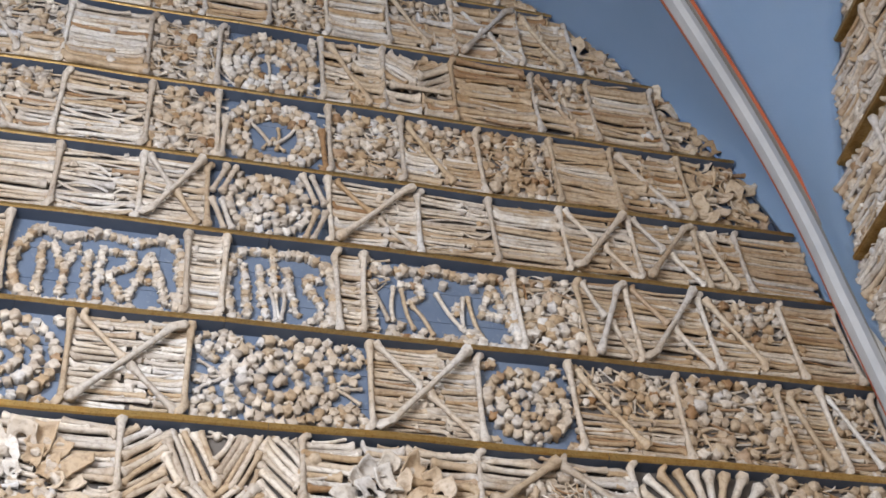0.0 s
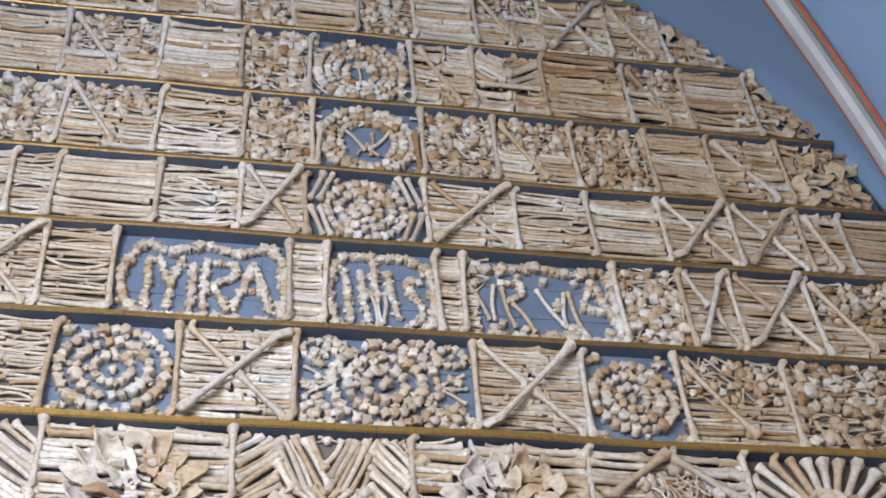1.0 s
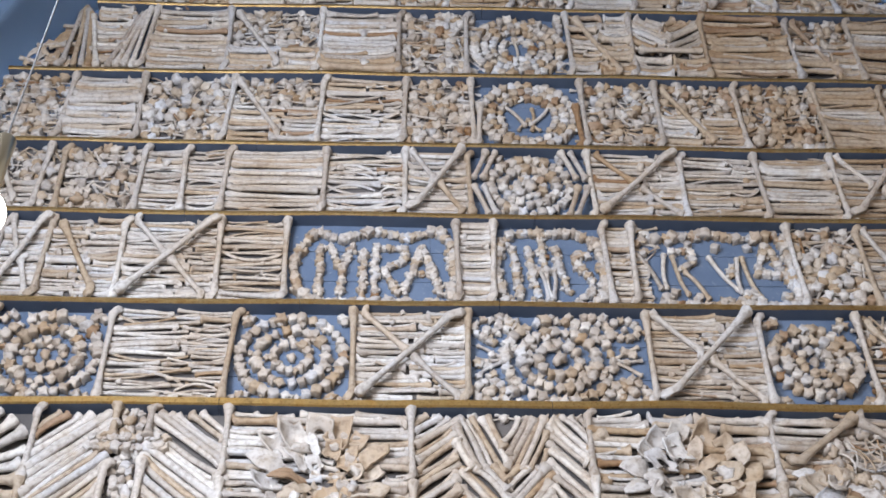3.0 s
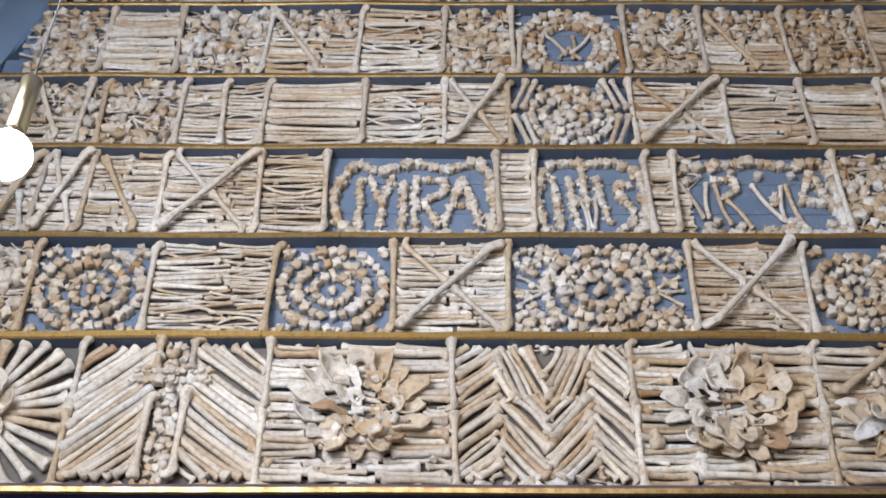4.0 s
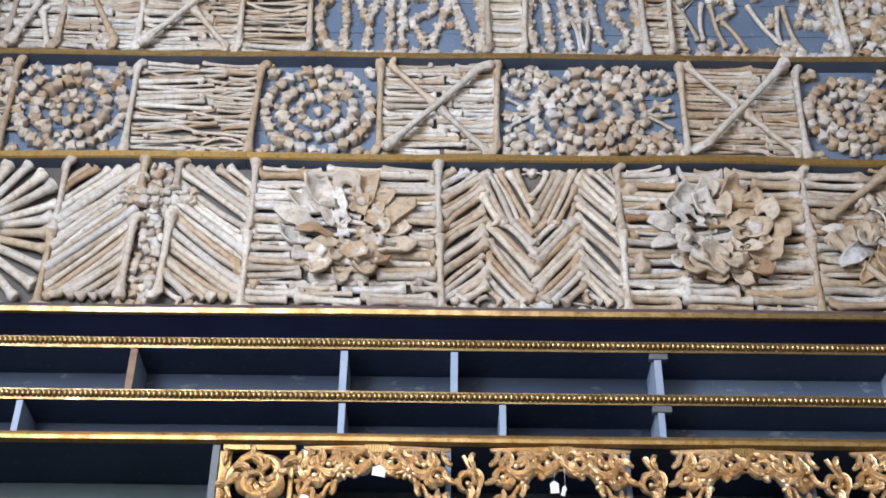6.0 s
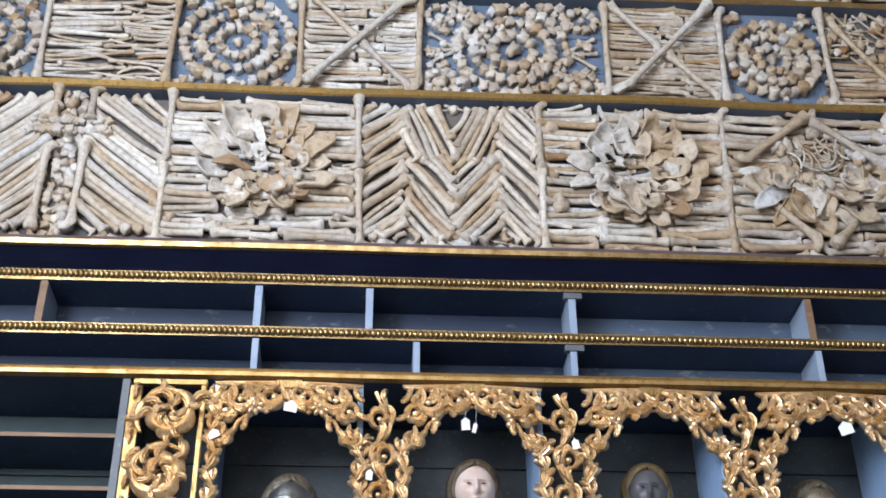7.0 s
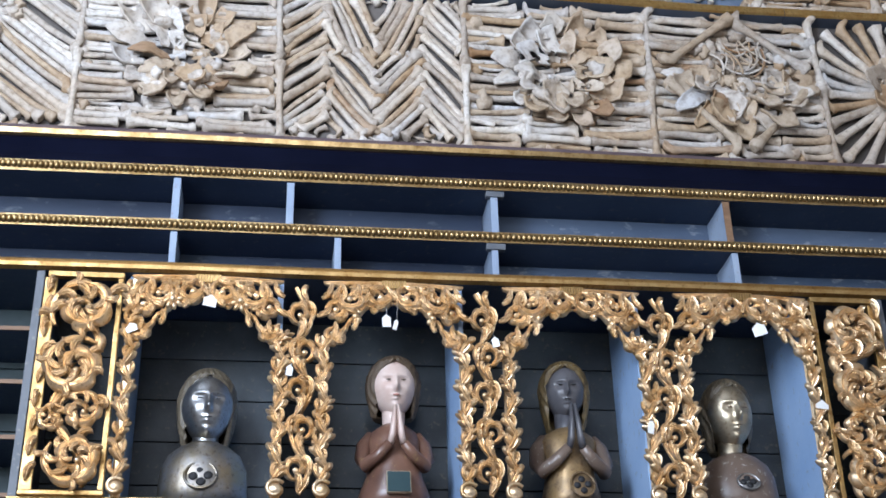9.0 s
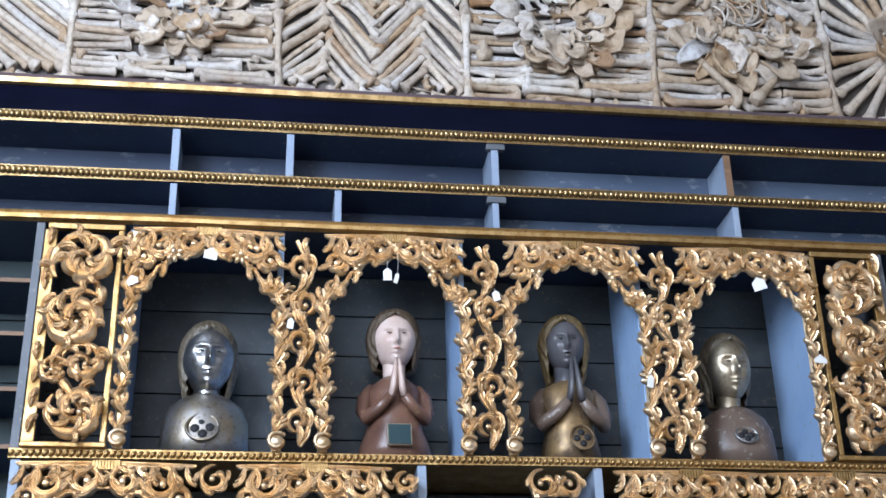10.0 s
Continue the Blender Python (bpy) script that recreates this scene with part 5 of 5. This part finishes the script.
# heads of the lower niches
for i, (a, b) in enumerate(((-1.44, -0.96), (-0.95, -0.85), (-0.84, -0.41), (-0.40, -0.325), (-0.08, 0.15), (0.25, 0.71), (0.72, 1.18))):
    if b - a > 0.3:
        valance(a + 0.03, b - 0.03, 2.688, 80 + i, blossom=False)
    else:
        ob = base("carved_bracket", (a + b) / 2, FACE, 2.688, label="small gilded scroll bracket under the shelf", category="carved bracket", group="carved brackets")
        scroll(ob, (a + b) / 2, 2.688 - 0.055, min(0.05, (b - a) * 0.48), math.pi / 2, 1.2, 1, 0.012, 4, 90 + i)
        if b - a > 0.2:
            scroll(ob, (a + b) / 2 + 0.07, 2.688 - 0.055, 0.045, math.pi / 2, 1.2, -1, 0.012, 4, 95 + i)

# paper tags on threads
PAPER = painted("white_paper", (0.74, 0.74, 0.72), (0.82, 0.81, 0.78), 0.8, 20.0)
THREAD = painted("grey_thread", (0.45, 0.44, 0.42), (0.5, 0.5, 0.48), 0.9, 20.0)
for x, z, w, h, drop, turn in ((-0.945, 3.335, 0.040, 0.034, 0.012, 8), (-1.175, 3.235, 0.034, 0.026, 0.01, -18), (-0.418, 3.288, 0.026, 0.036, 0.085, -3), (-0.386, 3.272, 0.013, 0.030, 0.095, 14),
                               (-0.703, 3.115, 0.020, 0.030, 0.02, 6), (-0.088, 3.225, 0.022, 0.030, 0.02, -12), (0.378, 2.965, 0.020, 0.036, 0.02, 8), (0.753, 3.300, 0.042, 0.040, 0.03, -14), (0.925, 3.045, 0.042, 0.024, 0.02, 4)):
    tag = base("paper_tag", x, FACE - 0.03, z, label="small white paper tag hanging on a thread from the carving", category="tag", group="paper tags")
    bm = bmesh.new()
    box(bm, -w / 2, w / 2, -0.0006, 0.0006, -h, -0.25 * w)
    vs = [bm.verts.new(c) for c in ((-w / 2, 0, -0.25 * w), (w / 2, 0, -0.25 * w), (0.0, 0, 0.004))]
    bm.faces.new(vs)
    ob = new("card", mesh_from(bm, "card", PAPER))
    ob.parent = tag
    ob.rotation_euler = (0.1, radians(turn), radians(turn))
    bm = bmesh.new()
    sweep(bm, [(0, 0.0, 0.002), (0.003, 0.012, drop * 0.5), (0.0, 0.024, drop)], [0.0008] * 3, [0.0008] * 3, 4)
    ob = new("thread", mesh_from(bm, "thread", THREAD))
    ob.parent = tag

# ---- the four reliquary busts, each one plain mesh ----
SILVER = gilt("tarnished_silver", (0.28, 0.28, 0.29), (0.52, 0.52, 0.51), 0.34)
SILVER_ROBE = gilt("dull_silver_robe", (0.30, 0.30, 0.315), (0.36, 0.29, 0.18), 0.40)
BRASSY = gilt("brass_gilt_face", (0.40, 0.34, 0.25), (0.60, 0.52, 0.38), 0.42)
HAIR_DARK = painted("dark_gilt_hair", (0.036, 0.029, 0.018), (0.17, 0.138, 0.092), 0.36, 30.0, stretch=(6, 6, 1))
HAIR_GOLD = painted("old_gold_hair", (0.075, 0.052, 0.022), (0.22, 0.155, 0.065), 0.40, 30.0, stretch=(6, 6, 1))
HAIR_BROWN = painted("brown_hair", (0.050, 0.033, 0.020), (0.115, 0.078, 0.044), 0.55, 30.0, stretch=(6, 6, 1))
PALE = painted("pale_painted_face", (0.52, 0.37, 0.31), (0.66, 0.55, 0.49), 0.35, 14.0)
DUSKY = painted("blackened_silver_face", (0.055, 0.055, 0.065), (0.11, 0.105, 0.11), 0.35, 9.0)
ROBE_RED = painted("red_brown_glazed_robe", (0.085, 0.042, 0.030), (0.20, 0.105, 0.070), 0.30, 7.0, (0.26, 0.17, 0.075))
ROBE_GOLD = gilt("rubbed_gold_brown_robe", (0.10, 0.070, 0.050), (0.33, 0.22, 0.10), 0.38, 0.5)
ROBE_GREY = painted("grey_brown_robe", (0.10, 0.068, 0.050), (0.19, 0.140, 0.110), 0.34, 7.0, (0.40, 0.38, 0.35))
LIPS = painted("faded_red_lips", (0.42, 0.20, 0.16), (0.48, 0.25, 0.20), 0.4, 20.0)
# Near-black that stands for the shade inside openings and creases.
HOLLOW_SHADE = painted("painted_hollow_shade", (0.006, 0.006, 0.008), (0.012, 0.012, 0.014), 0.7, 9.0)
TEAL = painted("dark_teal_glass", (0.010, 0.030, 0.036), (0.022, 0.052, 0.058), 0.45, 9.0)


def head(bm, c, rx, ry, rz, turn, nod, mat):
    """An egg-shaped head with brow, eyes, nose, lips and chin in low relief; it looks towards -y before the turn."""
    def bump_at(x, z, cx, cz, wx, wz):
        return math.exp(-((x - cx) / wx) ** 2 - ((z - cz) / wz) ** 2)
    rot_m = Matrix.Rotation(turn, 4, "Z") @ Matrix.Rotation(nod, 4, "X")
    res = bmesh.ops.create_uvsphere(bm, u_segments=96, v_segments=72, radius=1.0)
    for v in res["verts"]:
        x, y, z = v.co
        k = 1.0
        front = 1.0 if y < 0 else 0.0
        jaw = 1 - 0.22 * max(0.0, -z) ** 2.0
        d = 0.0
        if front:
            for e in (-1, 1):
                d -= 0.20 * bump_at(x, z, 0.34 * e, 0.10, 0.19, 0.12)
                d += 0.15 * bump_at(x, z, 0.34 * e, 0.07, 0.13, 0.065)
                d -= 0.050 * bump_at(x, z, 0.34 * e, 0.045, 0.15, 0.014)
                d += 0.080 * bump_at(x, z, 0.33 * e, 0.25, 0.22, 0.05)
                d += 0.045 * bump_at(x, z, 0.48 * e, -0.22, 0.2, 0.2)
                d += 0.06 * bump_at(x, z, 0.085 * e, -0.235, 0.06, 0.05)
            d += 0.27 * bump_at(x, z, 0, -0.17, 0.10, 0.12) + 0.17 * bump_at(x, z, 0, 0.03, 0.09, 0.20)
            d += 0.12 * bump_at(x, z, 0, -0.435, 0.18, 0.035) + 0.13 * bump_at(x, z, 0, -0.525, 0.14, 0.04)
            d -= 0.10 * bump_at(x, z, 0, -0.478, 0.22, 0.018) + 0.03 * bump_at(x, z, 0, -0.60, 0.2, 0.05)
            d += 0.12 * bump_at(x, z, 0, -0.76, 0.18, 0.12)
        q = Vector((x * jaw * rx, (y * (0.94 if front else 1.0) - d) * ry, z * rz))
        v.co = Vector(c) + (rot_m @ q)
    for f in {f for v in res["verts"] for f in v.link_faces}:
        f.material_index, f.smooth = mat, True


def loft(bm, rings, mat, seg=28):
    """Stacked ellipses: centre x, y, height, half width, half depth."""
    loops = [[bm.verts.new((cx + a * math.cos(2 * math.pi * k / seg), cy + b * math.sin(2 * math.pi * k / seg), z)) for k in range(seg)] for cx, cy, z, a, b in rings]
    for p, q in zip(loops, loops[1:]):
        for k in range(seg):
            f = bm.faces.new((p[k], p[(k + 1) % seg], q[(k + 1) % seg], q[k]))
            f.material_index, f.smooth = mat, True
    bm.faces.new(loops[0][::-1]).material_index = mat
    bm.faces.new(loops[-1]).material_index = mat


def hair(bm, c, rx, ry, rz, turn, length, mat, full=1.16, face=0.92, seed=0, line=0.70):
    """Waved hair in one sheet round the head: closed over the crown, open before the face, falling to the shoulders."""
    rot_m = Matrix.Rotation(turn, 3, "Z")
    c = Vector(c)
    low = -length / rz
    rows_n, cols = 46, 110
    grid = []
    for i in range(rows_n + 1):
        s = i / rows_n
        t = 1.13 * math.cos(math.pi * 0.5 * min(1.0, s / 0.45)) if s < 0.45 else low * (s - 0.45) / 0.55
        if t >= 0:
            r = full * math.sqrt(max(0.0004, 1 - (t / 1.135) ** 2))
        else:
            u = t / low
            r = full * (1 - 0.13 * u - 0.12 * u * u)
        gap = 0.0 if t > line else face * min(1.0, ((line - t) / 0.55) ** 0.5) + (0.0 if t > 0 else 0.45 * (t / low) ** 2)
        row = []
        for k in range(cols + 1):
            v = k / cols
            a = gap + (2 * math.pi - 2 * gap) * v
            edge = min(v, 1 - v)
            wave = 1 + 0.050 * math.sin(20 * a + 4.0 * math.sin(3.2 * t + seed) + seed) + 0.014 * math.sin(53 * a - 5 * t)
            if gap > 0 and edge < 0.11:
                wave *= 0.80 + 0.20 * math.sqrt(edge / 0.11)
            if i == rows_n:
                wave *= 0.62
            q = Vector((rx * r * wave * math.sin(a), -ry * r * wave * math.cos(a), rz * t))
            row.append(bm.verts.new(c + rot_m @ q))
        grid.append(row)
    for p, q in zip(grid, grid[1:]):
        for k in range(cols):
            f = bm.faces.new((p[k], p[k + 1], q[k + 1], q[k]))
            f.material_index, f.smooth = mat, True


def medallion(bm, c, r, mat_ring, mat_dark, tilt=0.25, flat=1.0):
    """A round plate with a raised rim; four dark lobes paint in the shade of its openings."""
    turn = Matrix.Rotation(-tilt, 3, "X")
    def at(x, z, y=0.0):
        return Vector(c) + turn @ Vector((x, y, z * flat))
    blob(bm, at(0, 0, 0.004), (r, 0.006, r * flat), mat_ring, 20, 8, turn)
    pts = [at(r * math.cos(a), r * math.sin(a), -0.004) for a in [2 * math.pi * k / 24 for k in range(25)]]
    sweep(bm, pts, [r * 0.10] * 25, [r * 0.12] * 25, 6, mat_ring)
    for k in range(4):
        a = math.pi / 2 * k + 0.1
        blob(bm, at(0.46 * r * math.cos(a), 0.46 * r * math.sin(a), -0.002), (0.31 * r, 0.006, 0.31 * r), mat_dark, 12, 6, turn)


def praying_arms(bm, x, y, z, s, sleeve, skin, lift=0.0):
    """Bent arms whose palms meet upright before the breast."""
    for k in (-1, 1):
        sweep(bm, [(x + k * 0.070 * s, y + 0.006, z + 0.176 * s), (x + k * 0.092 * s, y - 0.004, z + 0.140 * s), (x + k * 0.098 * s, y - 0.022, z + 0.095 * s), (x + k * 0.088 * s, y - 0.050, z + 0.066 * s), (x + k * 0.055 * s, y - 0.082, z + 0.088 * s), (x + k * 0.020 * s, y - 0.102, z + 0.122 * s)],
              [0.018 * s, 0.023 * s, 0.023 * s, 0.022 * s, 0.018 * s, 0.014 * s], [0.024 * s, 0.025 * s, 0.024 * s, 0.022 * s, 0.018 * s, 0.014 * s], 10, sleeve)
        sweep(bm, [(x + k * 0.019 * s, y - 0.102, z + 0.120 * s), (x + k * 0.0130 * s, y - 0.108, z + 0.148 * s), (x + k * 0.0090 * s, y - 0.106, z + 0.190 * s), (x + k * 0.005 * s, y - 0.100, z + 0.232 * s + lift)],
              [0.010 * s, 0.0105 * s, 0.0085 * s, 0.004 * s], [0.013 * s, 0.018 * s, 0.016 * s, 0.006 * s], 8, skin)


def bust(x, label, mats, torso, neck, head_at, head_r, turn, nod, locks, extra, full=1.16, face=0.92, y=-0.455):
    bm = bmesh.new()
    z = 2.7215
    loft(bm, [(x + cx, y + cy, z + h, a, b) for cx, cy, h, a, b in torso], 2)
    loft(bm, [(x + cx, y + cy, z + h, a, b) for cx, cy, h, a, b in neck], 0, 20)
    c = (x + head_at[0], y + head_at[1], z + head_at[2])
    head(bm, c, *head_r, turn, nod, 0)
    hair(bm, (c[0], c[1] + 0.010, c[2] + 0.006), head_r[0], head_r[1], head_r[2], turn, locks, 1, full, face, 100 + 10 * x)
    if len(mats) > 5:
        rot_m = Matrix.Rotation(turn, 3, "Z")
        # On the metal faces these dark slivers paint in shade at lids and mouth.
        for e in (-1, 1):
            q = rot_m @ Vector((0.34 * e * head_r[0], -0.90 * head_r[1], 0.055 * head_r[2]))
            blob(bm, Vector(c) + q, (0.0085, 0.0030, 0.0022), 5, 10, 6)
        blob(bm, Vector(c) + rot_m @ Vector((0, -0.905 * head_r[1], -0.480 * head_r[2])), (0.0115, 0.0050, 0.0034 if mats[6] == LIPS else 0.0016), 6, 10, 6)
    extra(bm, x, y, z)
    ob = new("reliquary_bust", mesh_from(bm, "reliquary_bust", *mats))
    return tagged(ob, label, "bust", "reliquary busts")


def collar(bm, x, y, z, r, mat):
    pts = [(x + r * math.cos(a), y + 0.85 * r * math.sin(a), z - 0.012 * math.sin(-a)) for a in [2 * math.pi * k / 24 for k in range(25)]]
    sweep(bm, pts, [0.006] * 25, [0.006] * 25, 6, mat, Vector((0, 0, 1)))


def extra_1(bm, x, y, z):
    medallion(bm, (x - 0.002, y - 0.098, z + 0.082), 0.046, 2, 4, 0.35)
    collar(bm, x, y + 0.005, z + 0.200, 0.056, 2)


def extra_2(bm, x, y, z):
    praying_arms(bm, x, y, z + 0.072, 1.0, 2, 0, 0.008)
    for mat, r, d in ((3, 0.036, 0.0), (4, 0.033, -0.003)):
        turn = Matrix.Rotation(-0.25, 3, "X")
        q = bmesh.ops.create_cube(bm, size=1.0, matrix=Matrix.Translation((x + 0.004, y - 0.105 + d, z + 0.070)) @ turn.to_4x4() @ Matrix.Diagonal((2 * r, 0.010, 2 * r, 1)))
        for f in {f for v in q["verts"] for f in v.link_faces}:
            f.material_index = mat
    collar(bm, x, y + 0.005, z + 0.252, 0.048, 2)


def extra_3(bm, x, y, z):
    praying_arms(bm, x + 0.002, y, z + 0.058, 1.08, 3, 0, 0.02)
    medallion(bm, (x + 0.012, y - 0.108, z + 0.070), 0.036, 2, 4, 0.25, 1.15)


def extra_4(bm, x, y, z):
    medallion(bm, (x + 0.0, y - 0.094, z + 0.092), 0.034, 3, 4, 0.40, 0.85)
    collar(bm, x - 0.01, y + 0.005, z + 0.195, 0.053, 3)


def shoulders(w, h, base_w, depth):
    return [(0, 0, 0.0, base_w, depth), (0, 0, h * 0.35, base_w * 0.985, depth * 0.99), (0, 0.004, h * 0.62, w, depth * 0.92), (0, 0.006, h * 0.82, w * 0.86, depth * 0.80), (0, 0.008, h * 0.94, w * 0.62, depth * 0.66), (0, 0.008, h, w * 0.40, depth * 0.5)]


bust(-0.945, "tarnished silver female reliquary bust with a round breast opening", [SILVER, HAIR_DARK, SILVER_ROBE, SILVER, HOLLOW_SHADE, DUSKY, DUSKY], shoulders(0.126, 0.208, 0.132, 0.105),
     [(0, 0.008, 0.165, 0.046, 0.046), (0, 0.005, 0.20, 0.038, 0.040), (0, 0.0, 0.255, 0.040, 0.044)], (0.000, -0.010, 0.320), (0.077, 0.086, 0.110), 0.10, 0.05, 0.135, extra_1, 1.15, 1.20)
bust(-0.380, "painted praying reliquary bust with pale face and red brown robe", [PALE, HAIR_BROWN, ROBE_RED, BRASSY, TEAL, HAIR_BROWN, LIPS],
     [(0, 0, 0.0, 0.116, 0.100), (0, 0, 0.056, 0.108, 0.097), (0, 0, 0.113, 0.086, 0.086), (0, 0.004, 0.169, 0.078, 0.078), (0, 0.006, 0.226, 0.084, 0.074), (0, 0.008, 0.255, 0.072, 0.064), (0, 0.008, 0.278, 0.042, 0.046)],
     [(0, 0.008, 0.26, 0.036, 0.038), (0, 0.004, 0.26, 0.033, 0.036), (0, 0.0, 0.33, 0.036, 0.040)], (0.0, -0.010, 0.398), (0.068, 0.078, 0.092), 0.02, 0.06, 0.100, extra_2, 1.24, 1.02)
bust(0.160, "blackened praying reliquary bust with golden hair and rubbed gilt dress", [DUSKY, HAIR_GOLD, ROBE_GOLD, ROBE_GREY, HOLLOW_SHADE, HOLLOW_SHADE, HOLLOW_SHADE],
     [(0, 0, 0.0, 0.098, 0.095), (0, 0, 0.068, 0.088, 0.090), (0, 0, 0.124, 0.076, 0.080), (0, 0.004, 0.181, 0.082, 0.076), (0, 0.006, 0.232, 0.094, 0.070), (0, 0.008, 0.258, 0.078, 0.058), (0, 0.008, 0.278, 0.042, 0.044)],
     [(0, 0.008, 0.249, 0.036, 0.036), (0, 0.004, 0.26, 0.034, 0.036), (0, 0.0, 0.33, 0.036, 0.040)], (0.0, -0.010, 0.398), (0.062, 0.074, 0.090), -0.10, 0.05, 0.130, extra_3, 1.28, 1.12)
bust(0.690, "gilt-faced reliquary bust in a grey brown robe, turned aside", [BRASSY, HAIR_DARK, ROBE_GREY, SILVER, HOLLOW_SHADE, ROBE_GREY, ROBE_GREY], shoulders(0.120, 0.204, 0.124, 0.100),
     [(-0.012, 0.008, 0.16, 0.044, 0.046), (-0.010, 0.005, 0.20, 0.036, 0.040), (-0.006, 0.0, 0.26, 0.039, 0.044)], (-0.006, -0.010, 0.332), (0.074, 0.084, 0.109), 0.08, 0.04, 0.125, extra_4, 1.13, 1.20)

# ---- pendant bulb in front of the wall ----
GLOW = bpy.data.materials.new("glowing_bulb_glass")
GLOW.use_nodes = True
b = GLOW.node_tree.nodes["Principled BSDF"]
b.inputs["Base Color"].default_value = (0.9, 0.85, 0.75, 1)
b.inputs["Emission Color"].default_value = (1.0, 0.88, 0.66, 1)
b.inputs["Emission Strength"].default_value = 26.0
BRASS, _nt, _b = material("brushed_brass_holder", 0.28, 1.0)
_b.inputs["Base Color"].default_value = (0.62, 0.53, 0.36, 1)
CABLE = painted("grey_cable", (0.16, 0.15, 0.14), (0.2, 0.2, 0.2), 0.6, 20.0)
bx, by, bz = -1.583, -2.70, 3.258
lamp = base("pendant_bulb", bx, by, bz, label="glowing round bulb in a brushed brass holder on a cable", category="pendant lamp")
bm = bmesh.new()
blob(bm, (bx, by, bz), (0.046, 0.046, 0.048), 0, 24, 16)
part("bulb", bm, GLOW, lamp, "glowing frosted glass bulb")
for name, prof, mat in (("socket_collar", ((0.036, 0.019), (0.045, 0.021), (0.056, 0.021), (0.060, 0.019)), BRASS), ("holder", ((0.060, 0.0185), (0.062, 0.0205), (0.205, 0.0205), (0.210, 0.017), (0.212, 0.006)), BRASS), ("cable", ((0.212, 0.002), (1.5, 0.002), (7.141, 0.002)), CABLE)):
    bm = bmesh.new()
    loft(bm, [(bx, by, bz + h, r, r) for h, r in prof], 0, 20)
    part(name, bm, mat, lamp)
